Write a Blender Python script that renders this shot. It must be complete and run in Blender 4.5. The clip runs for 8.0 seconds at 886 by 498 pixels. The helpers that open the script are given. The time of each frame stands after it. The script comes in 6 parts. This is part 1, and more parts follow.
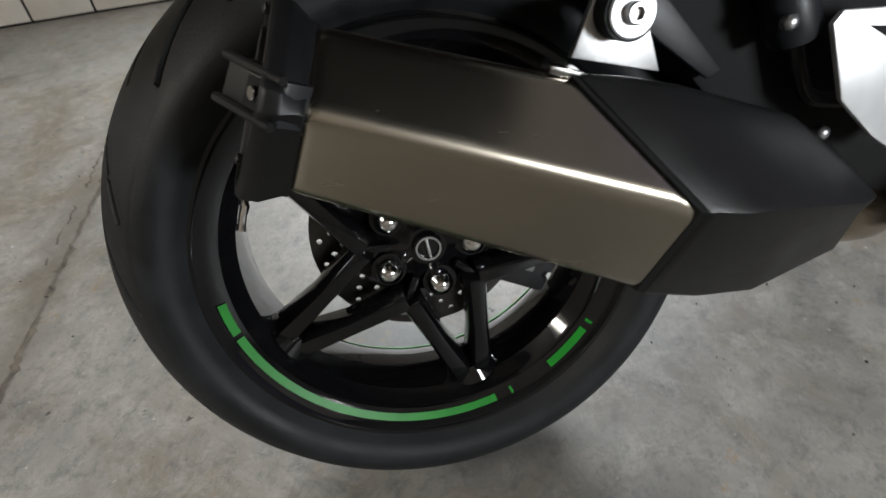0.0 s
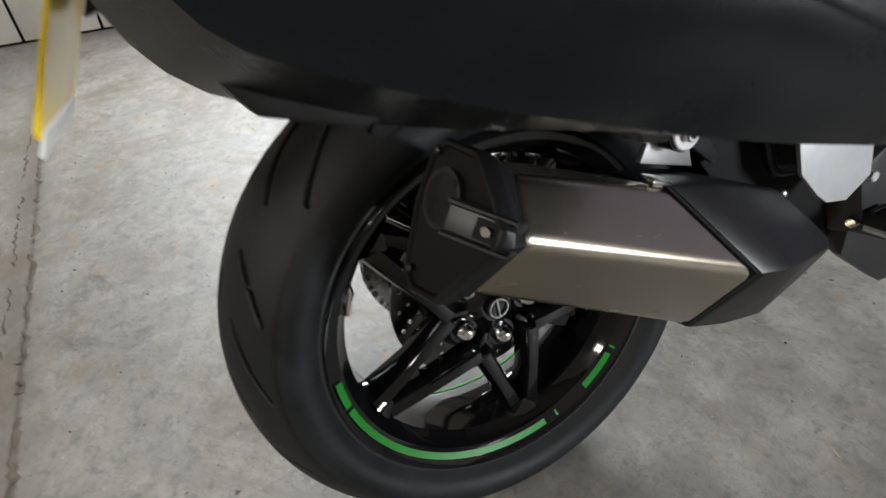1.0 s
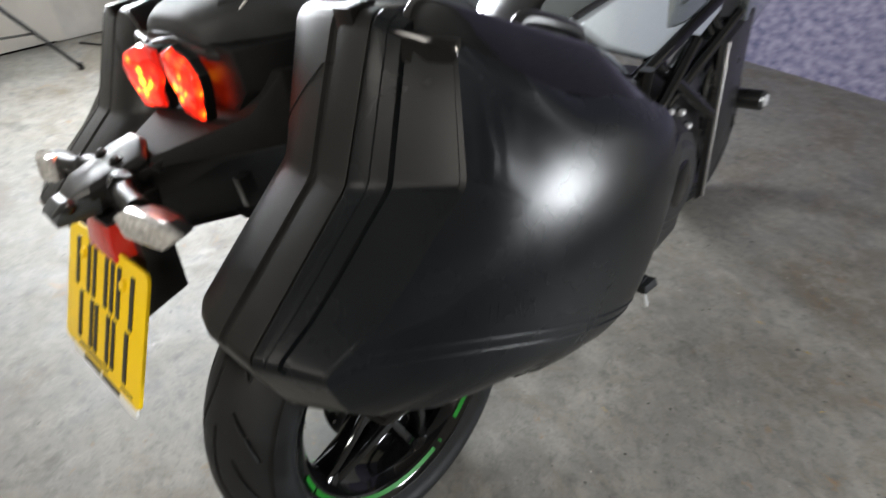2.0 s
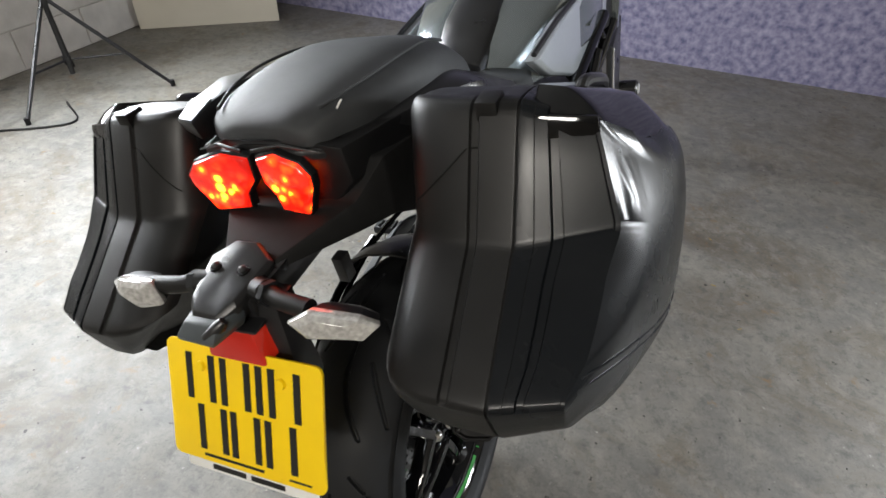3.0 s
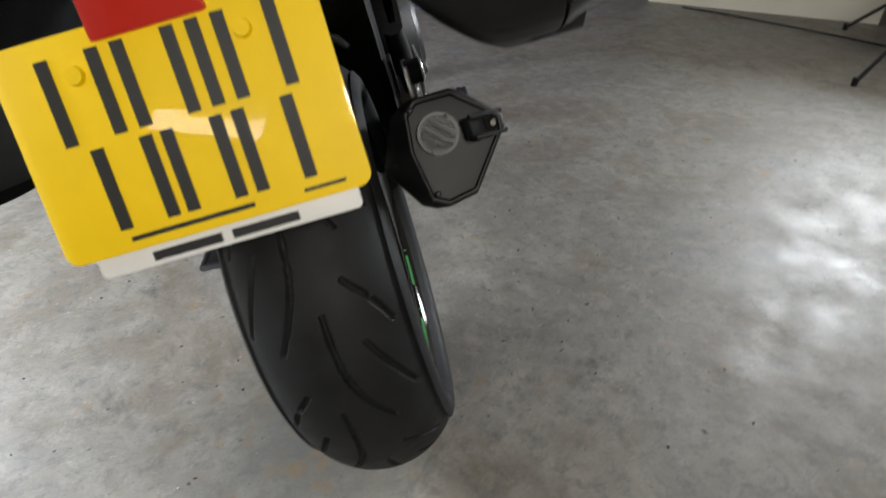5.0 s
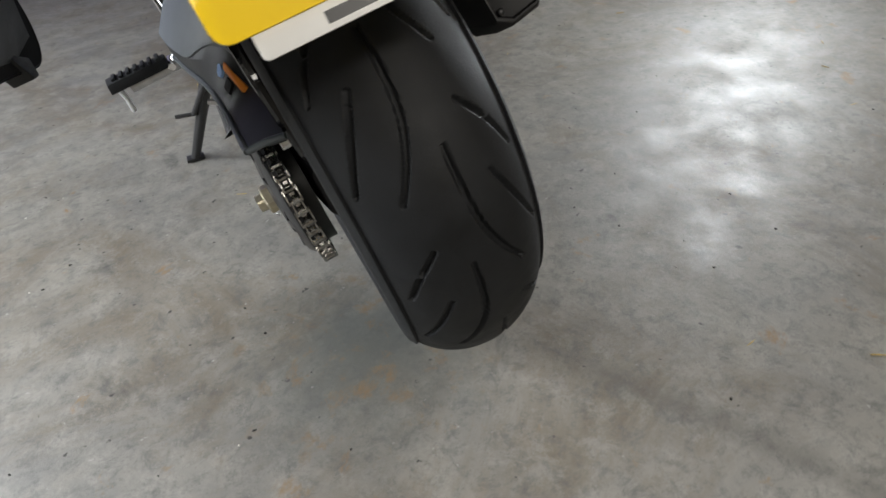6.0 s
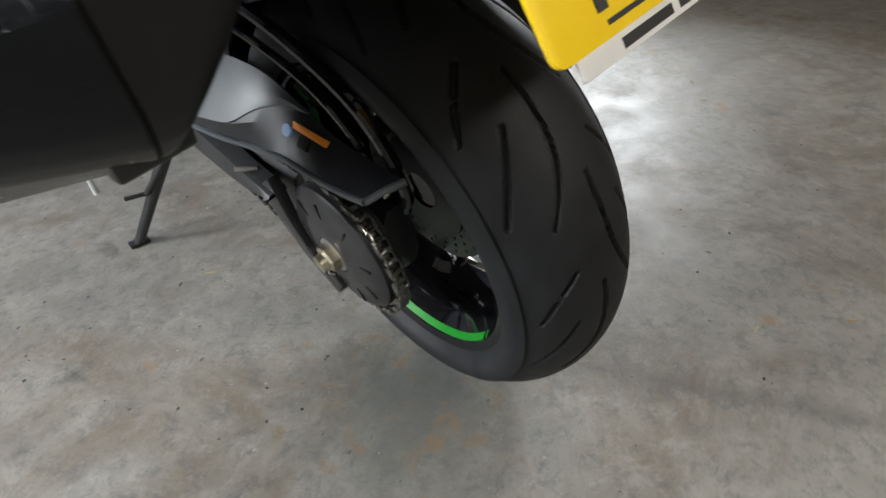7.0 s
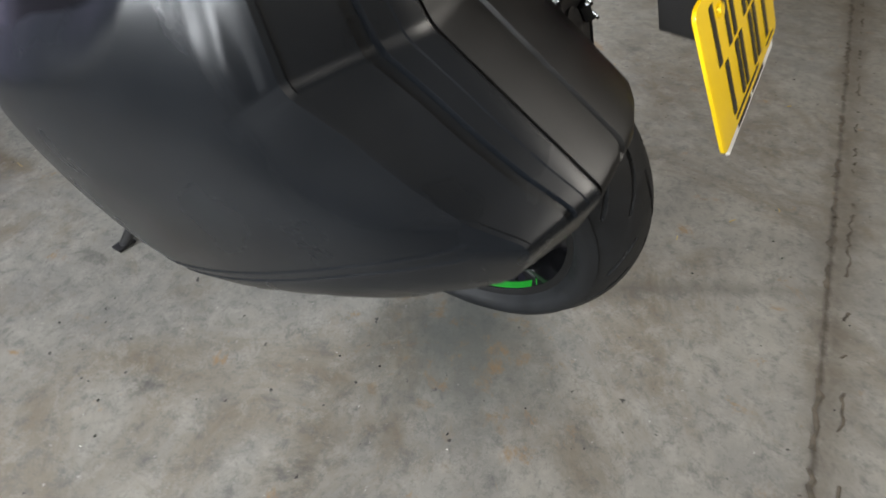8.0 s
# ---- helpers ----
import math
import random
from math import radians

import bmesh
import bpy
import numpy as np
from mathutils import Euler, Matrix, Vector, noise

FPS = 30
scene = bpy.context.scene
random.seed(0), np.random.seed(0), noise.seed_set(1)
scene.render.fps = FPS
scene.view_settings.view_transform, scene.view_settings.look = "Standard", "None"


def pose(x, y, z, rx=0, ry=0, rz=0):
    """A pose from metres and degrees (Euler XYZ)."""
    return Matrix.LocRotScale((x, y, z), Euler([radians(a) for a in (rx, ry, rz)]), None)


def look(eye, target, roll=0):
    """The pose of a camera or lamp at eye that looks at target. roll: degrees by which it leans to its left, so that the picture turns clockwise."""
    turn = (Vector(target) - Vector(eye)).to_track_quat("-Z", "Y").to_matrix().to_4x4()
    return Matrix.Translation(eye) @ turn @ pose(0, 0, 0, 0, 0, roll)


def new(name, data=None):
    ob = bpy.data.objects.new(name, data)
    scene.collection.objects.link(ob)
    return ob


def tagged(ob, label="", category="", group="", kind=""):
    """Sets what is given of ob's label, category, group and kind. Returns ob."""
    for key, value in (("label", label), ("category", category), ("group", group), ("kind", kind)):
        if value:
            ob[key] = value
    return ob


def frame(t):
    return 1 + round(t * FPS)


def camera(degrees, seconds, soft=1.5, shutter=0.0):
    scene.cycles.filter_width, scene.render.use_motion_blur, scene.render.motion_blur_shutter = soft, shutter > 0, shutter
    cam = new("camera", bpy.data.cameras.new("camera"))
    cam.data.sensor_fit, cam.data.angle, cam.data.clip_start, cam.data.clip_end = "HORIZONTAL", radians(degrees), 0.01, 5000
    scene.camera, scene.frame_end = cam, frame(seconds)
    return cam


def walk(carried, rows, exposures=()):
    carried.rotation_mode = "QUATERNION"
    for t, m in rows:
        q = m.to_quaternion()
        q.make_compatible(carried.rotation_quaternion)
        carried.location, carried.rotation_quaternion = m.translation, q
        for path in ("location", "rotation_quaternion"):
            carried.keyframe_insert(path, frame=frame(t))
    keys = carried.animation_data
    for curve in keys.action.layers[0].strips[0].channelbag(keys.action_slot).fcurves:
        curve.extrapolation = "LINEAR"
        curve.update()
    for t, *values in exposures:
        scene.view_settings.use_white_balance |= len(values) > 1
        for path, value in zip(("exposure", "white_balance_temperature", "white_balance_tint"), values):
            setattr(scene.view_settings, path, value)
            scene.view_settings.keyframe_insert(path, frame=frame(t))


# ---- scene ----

# ---------------- camera ----------------
LEAN = 11.84  # degrees that the motorcycle leans to its left on the side stand
cam = camera(75.99, 8.0, soft=1.5, shutter=0.3)
PATH = [
    (0, (0.4625, -0.0501, 0.6934), (-0.3172, 0.0590, 0.0768), -7.54),
    (0.2, (0.4348, -0.0970, 0.7042), (-0.3010, 0.0598, 0.0454), -6.70),
    (0.5, (0.4222, -0.1455, 0.7242), (-0.2890, 0.0914, 0.0623), -6.55),
    (0.7, (0.4237, -0.1860, 0.7493), (-0.2820, 0.0620, 0.0855), -7.27),
    (1, (0.4326, -0.2706, 0.8278), (-0.2834, 0.0564, 0.2110), -3.62),
    (1.3, (0.4711, -0.3581, 0.9374), (-0.2082, 0.0222, 0.3097), -6.08),
    (1.5, (0.4864, -0.4044, 1.0173), (-0.1509, 0.0153, 0.3710), -5.57),
    (1.7, (0.4892, -0.4270, 1.0884), (-0.1137, 0.0469, 0.4466), -4.42),
    (2, (0.4471, -0.4253, 1.2031), (-0.0411, 0.1543, 0.5506), 2.58),
    (2.2, (0.3881, -0.4591, 1.2377), (-0.0356, 0.1944, 0.6104), 3.10),
    (3.3, (0.1871, -0.6688, 1.2958), (-0.0679, 0.0595, 0.6598), 0.96),
    (3.5, (0.1734, -0.6879, 1.2853), (-0.0691, 0.0657, 0.6744), 0.15),
    (3.7, (0.1390, -0.6859, 1.2619), (-0.0410, 0.1113, 0.6857), 1.14),
    (4, (0.0981, -0.6904, 1.1719), (0.0588, 0.1167, 0.5828), 3.74),
    (4.3, (0.0743, -0.6741, 1.0796), (0.0767, 0.0994, 0.4458), 3.30),
    (4.5, (0.0530, -0.7075, 1.0037), (0.0906, 0.0996, 0.4144), 3.06),
    (4.8, (0.0095, -0.7243, 0.9125), (0.1136, 0.0814, 0.3293), 2.71),
    (5, (-0.0173, -0.7462, 0.8623), (0.0936, 0.0567, 0.2765), -1.74),
    (5.2, (-0.0468, -0.7590, 0.8051), (0.0640, 0.0357, 0.2083), -4.66),
    (6.3, (-0.3366, -0.6540, 0.7133), (-0.0009, 0.0213, 0.0565), -5.03),
    (6.5, (-0.3758, -0.6228, 0.7137), (-0.0140, 0.0387, 0.0568), -3.49),
    (6.8, (-0.4437, -0.5942, 0.7170), (0.0036, 0.0542, 0.1010), -3.06),
    (7, (-0.5042, -0.5721, 0.7192), (0.0137, 0.0585, 0.1411), -3.99),
    (7.2, (-0.5787, -0.5526, 0.7237), (-0.0328, 0.0271, 0.1187), -3.89),
    (7.5, (-0.6571, -0.4921, 0.7509), (-0.0567, 0.0203, 0.1369), -3.25),
    (7.8, (-0.7413, -0.4024, 0.8521), (-0.1337, -0.0003, 0.1671), -0.17),
    (8, (-0.7972, -0.3555, 0.9396), (-0.1751, -0.0131, 0.2356), 1.52),
]
walk(cam, [(t, look(eye, target, roll)) for t, eye, target, roll in PATH], exposures=[(0, -0.12), (1, 0.0), (2, 0.08), (3.5, 0.05), (4.5, 0.0), (5, -0.1), (6.5, -0.1), (7.5, 0.0), (8, 0.0)])

# ---------------- light ----------------
world = bpy.data.worlds.new("world")
scene.world = world
world.use_nodes = True
world.node_tree.nodes["Background"].inputs[0].default_value = (0.9, 0.95, 1.0, 1)
world.node_tree.nodes["Background"].inputs[1].default_value = 0.05



def area_lamp(name, at, target, sx, sy, watts, colour=(1, 0.97, 0.93), spread=180):
    data = bpy.data.lights.new(name, "AREA")
    data.shape, data.size, data.size_y, data.energy, data.color = "RECTANGLE", sx, sy, watts, colour
    data.spread = radians(spread)
    ob = new(name, data)
    ob.matrix_world = look(at, target)
    return ob


# unseen fill lamps, added behind the bike to brighten its rear faces
LAMPS = [((0.8, -3.2, 2.6), 1.2, 0.3, 86), ((-1.3, -3.2, 2.6), 1.2, 0.3, 16)]
for at, sx, sy, watts in LAMPS:
    area_lamp("rear_fill_light", at, (0.1, -0.4, 0.5), sx, sy, watts, (1.0, 0.945, 0.865))
SOFTBOXES = [((-2.45, 1.22, 1.42), (-0.2, 0.0, 0.6), 85), ((2.42, 1.34, 1.12), (0.2, 0.0, 0.75), 28.5), ((-2.66, 0.10, 1.35), (-0.2, -0.1, 0.6), 60)]
for (at, aim, watts), wide, spread in zip(SOFTBOXES, (0.7, 0.5, 0.7), (180, 120, 180)):
    d = (Vector(aim) - Vector(at)).normalized()
    area_lamp("softbox_light", Vector(at) + d * 0.03, aim, wide, wide, watts, (0.90, 0.95, 1.0), spread)


# ---------------- materials ----------------
def mat(name, colour, rough=0.5, metal=0.0, grain=0.0, scale=60.0, bump=0.0, bump_scale=200.0, coat=0.0, second=None, rough_var=0.0, stretch=(1, 1, 1), spec=0.5):
    m = bpy.data.materials.new(name)
    m.use_nodes = True
    nt = m.node_tree
    b = nt.nodes["Principled BSDF"]
    b.inputs["Base Color"].default_value = (*colour, 1)
    b.inputs["Roughness"].default_value = rough
    b.inputs["Metallic"].default_value = metal
    b.inputs["Specular IOR Level"].default_value = spec
    b.inputs["Coat Weight"].default_value = coat
    b.inputs["Coat Roughness"].default_value = 0.04
    tc = nt.nodes.new("ShaderNodeTexCoord")
    mp = nt.nodes.new("ShaderNodeMapping")
    mp.inputs["Scale"].default_value = stretch
    nt.links.new(tc.outputs["Object"], mp.inputs[0])
    if grain or rough_var or second:
        n = nt.nodes.new("ShaderNodeTexNoise")
        n.inputs["Scale"].default_value = scale
        n.inputs["Detail"].default_value = 6
        nt.links.new(mp.outputs[0], n.inputs["Vector"])
        mix = nt.nodes.new("ShaderNodeMix")
        mix.data_type = "RGBA"
        lo = tuple(c * (1 - grain) for c in colour)
        hi = second or tuple(min(1, c * (1 + grain)) for c in colour)
        mix.inputs[6].default_value, mix.inputs[7].default_value = (*lo, 1), (*hi, 1)
        ramp = nt.nodes.new("ShaderNodeMapRange")
        ramp.inputs[1].default_value, ramp.inputs[2].default_value = 0.3, 0.7
        nt.links.new(n.outputs["Fac"], ramp.inputs[0])
        nt.links.new(ramp.outputs[0], mix.inputs[0])
        nt.links.new(mix.outputs[2], b.inputs["Base Color"])
        if rough_var:
            rr = nt.nodes.new("ShaderNodeMapRange")
            rr.inputs[3].default_value, rr.inputs[4].default_value = max(0.02, rough - rough_var), min(1, rough + rough_var)
            nt.links.new(ramp.outputs[0], rr.inputs[0])
            nt.links.new(rr.outputs[0], b.inputs["Roughness"])
    if bump:
        n2 = nt.nodes.new("ShaderNodeTexNoise")
        n2.inputs["Scale"].default_value = bump_scale
        n2.inputs["Detail"].default_value = 3
        nt.links.new(mp.outputs[0], n2.inputs["Vector"])
        bp = nt.nodes.new("ShaderNodeBump")
        bp.inputs["Strength"].default_value = bump
        bp.inputs["Distance"].default_value = 0.002
        nt.links.new(n2.outputs["Fac"], bp.inputs["Height"])
        nt.links.new(bp.outputs[0], b.inputs["Normal"])
    return m


def glow(name, colour, strength, base=(0.3, 0.02, 0.01), rough=0.15):
    m = mat(name, base, rough, coat=0.5)
    b = m.node_tree.nodes["Principled BSDF"]
    b.inputs["Emission Color"].default_value = (*colour, 1)
    b.inputs["Emission Strength"].default_value = strength
    return m


def concrete():
    m = bpy.data.materials.new("painted_concrete")
    m.use_nodes = True
    nt = m.node_tree
    b = nt.nodes["Principled BSDF"]
    tc = nt.nodes.new("ShaderNodeTexCoord")

    def noise_node(scale, detail=8, rough=0.6, dist=0.0):
        n = nt.nodes.new("ShaderNodeTexNoise")
        n.inputs["Scale"].default_value, n.inputs["Detail"].default_value = scale, detail
        n.inputs["Roughness"].default_value, n.inputs["Distortion"].default_value = rough, dist
        nt.links.new(tc.outputs["Object"], n.inputs["Vector"])
        return n.outputs["Fac"]

    def rng(v, a, b_, c=0.0, d=1.0):
        r = nt.nodes.new("ShaderNodeMapRange")
        for i, x in enumerate((a, b_, c, d)):
            r.inputs[i + 1].default_value = x
        nt.links.new(v, r.inputs[0])
        return r.outputs[0]

    def blend(f, a, b_):
        x = nt.nodes.new("ShaderNodeMix")
        x.data_type = "RGBA"
        for i, v in ((6, a), (7, b_)):
            if isinstance(v, tuple):
                x.inputs[i].default_value = (*v, 1)
            else:
                nt.links.new(v, x.inputs[i])
        nt.links.new(f, x.inputs[0])
        return x.outputs[2]

    base = blend(rng(noise_node(1.1, 6), 0.38, 0.62), (0.140, 0.137, 0.129), (0.193, 0.183, 0.161))
    base = blend(rng(noise_node(7, 14, 0.75, 0.5), 0.42, 0.72), base, (0.238, 0.224, 0.194))
    base = blend(rng(noise_node(2.4, 12, 0.72, 1.0), 0.47, 0.68), base, (0.118, 0.094, 0.064))
    base = blend(rng(noise_node(15, 12, 0.78, 0.2), 0.50, 0.60, 0.0, 0.55), base, (0.255, 0.245, 0.22))
    base = blend(rng(noise_node(26, 12, 0.8, 0.3), 0.50, 0.66, 0.0, 0.9), base, (0.085, 0.084, 0.080))
    base = blend(rng(noise_node(60, 10, 0.8, 0.2), 0.52, 0.62, 0.0, 0.5), base, (0.10, 0.096, 0.088))
    base = blend(rng(noise_node(4.2, 10, 0.7, 0.6), 0.60, 0.72), base, (0.06, 0.058, 0.052))
    base = blend(rng(noise_node(10, 8, 0.7, 0.4), 0.62, 0.71), base, (0.20, 0.125, 0.06))
    base = blend(rng(noise_node(38, 3, 0.5), 0.705, 0.735), base, (0.03, 0.028, 0.025))
    base = blend(rng(noise_node(53, 5, 0.6), 0.68, 0.74), base, (0.36, 0.35, 0.33))
    # dirt along the slab joint, a dull smear, and a wheel stain with contact shade painted in
    xyz = nt.nodes.new("ShaderNodeSeparateXYZ")
    nt.links.new(tc.outputs["Object"], xyz.inputs[0])

    def calc(op, p, q):
        k = nt.nodes.new("ShaderNodeMath")
        k.operation = op
        for i, v in enumerate((p, q)):
            if isinstance(v, (int, float)):
                k.inputs[i].default_value = v
            else:
                nt.links.new(v, k.inputs[i])
        return k.outputs[0]

    X, Y = xyz.outputs[0], xyz.outputs[1]

    def to_line(px, py, dx, dy):
        """Distance from a straight line through a point."""
        ln = math.hypot(dx, dy)
        return calc("ABSOLUTE", calc("ADD", calc("MULTIPLY", calc("SUBTRACT", X, px), dy / ln), calc("MULTIPLY", calc("SUBTRACT", Y, py), -dx / ln)), 0.0)

    def wobble(d, scale, amount):
        return calc("ADD", d, calc("MULTIPLY", calc("SUBTRACT", noise_node(scale, 10, 0.7), 0.5), amount))

    base = blend(rng(wobble(to_line(0, -0.725, 1, 0.018), 14, 0.16), 0.068, 0.0, 0.0, 0.62), base, (0.08, 0.065, 0.047))
    base = blend(rng(wobble(to_line(0, -0.706, 1, 0.018), 30, 0.035), 0.009, 0.0, 0.0, 0.85), base, (0.045, 0.037, 0.028))
    reach = calc("ADD", calc("POWER", calc("SUBTRACT", X, 0.2), 2.0), calc("POWER", calc("SUBTRACT", Y, -0.43), 2.0))
    smear = calc("MULTIPLY", rng(wobble(to_line(0.2, -0.42, 0.26, -0.46), 11, 0.07), 0.032, 0.0, 0.0, 0.5), rng(reach, 0.09, 0.04))
    base = blend(smear, base, (0.075, 0.068, 0.058))
    # blue-grey stain left of the tyre, darkened further for its contact shade
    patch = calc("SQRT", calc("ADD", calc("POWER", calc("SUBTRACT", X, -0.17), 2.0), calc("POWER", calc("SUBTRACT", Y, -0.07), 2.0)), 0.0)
    wheel_stain_shade = rng(wobble(patch, 9, 0.34), 0.24, 0.05, 0.0, 0.75)
    base = blend(wheel_stain_shade, base, (0.082, 0.088, 0.084))
    base = blend(calc("MULTIPLY", rng(wobble(patch, 5, 0.3), 0.34, 0.1), rng(noise_node(17, 8, 0.7, 0.3), 0.55, 0.68)), base, (0.165, 0.112, 0.06))
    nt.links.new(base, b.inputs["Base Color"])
    nt.links.new(rng(noise_node(7, 8, 0.7), 0.3, 0.7, 0.38, 0.70), b.inputs["Roughness"])
    b.inputs["Specular IOR Level"].default_value = 0.5
    bp = nt.nodes.new("ShaderNodeBump")
    bp.inputs["Strength"].default_value, bp.inputs["Distance"].default_value = 0.35, 0.004
    nt.links.new(noise_node(22, 10, 0.65), bp.inputs["Height"])
    nt.links.new(bp.outputs[0], b.inputs["Normal"])
    return m


def lit_lens():
    """A red lens whose lamps shine through its moulded cells."""
    m = mat("lit_red_lens", (0.14, 0.004, 0.003), 0.12, coat=1.0)
    nt = m.node_tree
    b = nt.nodes["Principled BSDF"]
    tc = nt.nodes.new("ShaderNodeTexCoord")
    v = nt.nodes.new("ShaderNodeTexVoronoi")
    v.inputs["Scale"].default_value = 58
    nt.links.new(tc.outputs["Object"], v.inputs["Vector"])
    n = nt.nodes.new("ShaderNodeTexNoise")
    n.inputs["Scale"].default_value = 34
    nt.links.new(tc.outputs["Object"], n.inputs["Vector"])
    cell = nt.nodes.new("ShaderNodeMapRange")
    for i, x in enumerate((0.66, 0.08, 0.12, 1.0)):
        cell.inputs[i + 1].default_value = x
    nt.links.new(v.outputs["Distance"], cell.inputs[0])
    patch = nt.nodes.new("ShaderNodeMapRange")
    for i, x in enumerate((0.34, 0.55, 0.25, 1.0)):
        patch.inputs[i + 1].default_value = x
    nt.links.new(n.outputs["Fac"], patch.inputs[0])
    both = nt.nodes.new("ShaderNodeMath")
    both.operation = "MULTIPLY"
    xyz = nt.nodes.new("ShaderNodeSeparateXYZ")
    nt.links.new(tc.outputs["Object"], xyz.inputs[0])
    last = None
    for axis, centre, flip in ((0, 0.050, True), (2, 0.928, False)):
        v2 = xyz.outputs[axis]
        for op, val in ((("ADD", 0.014), ("ABSOLUTE", 0.0)) if flip else ()) + (("SUBTRACT", centre), ("POWER", 2.0)):
            k = nt.nodes.new("ShaderNodeMath")
            k.operation = op
            nt.links.new(v2, k.inputs[0])
            k.inputs[1].default_value = val
            v2 = k.outputs[0]
        if last:
            k = nt.nodes.new("ShaderNodeMath")
            nt.links.new(last, k.inputs[0])
            nt.links.new(v2, k.inputs[1])
            v2 = k.outputs[0]
        last = v2
    heart = nt.nodes.new("ShaderNodeMapRange")
    for i, x in enumerate((0.0026, 0.0003, 0.0, 1.0)):
        heart.inputs[i + 1].default_value = x
    nt.links.new(last, heart.inputs[0])
    lit = nt.nodes.new("ShaderNodeMath")
    lit.operation = "MULTIPLY"
    nt.links.new(cell.outputs[0], lit.inputs[0])
    nt.links.new(heart.outputs[0], lit.inputs[1])
    nt.links.new(lit.outputs[0], both.inputs[0])
    nt.links.new(patch.outputs[0], both.inputs[1])
    ramp = nt.nodes.new("ShaderNodeValToRGB")
    el = ramp.color_ramp.elements
    el[0].position, el[0].color = 0.0, (0.6, 0.008, 0.003, 1)
    el[1].position, el[1].color = 0.75, (1.0, 0.34, 0.015, 1)
    mid = el.new(0.42)
    mid.color = (1.0, 0.035, 0.003, 1)
    nt.links.new(both.outputs[0], ramp.inputs[0])
    power = nt.nodes.new("ShaderNodeMapRange")
    for i, x in enumerate((0.0, 0.72, 1.1, 10.0)):
        power.inputs[i + 1].default_value = x
    nt.links.new(both.outputs[0], power.inputs[0])
    nt.links.new(ramp.outputs[0], b.inputs["Emission Color"])
    nt.links.new(power.outputs[0], b.inputs["Emission Strength"])
    return m


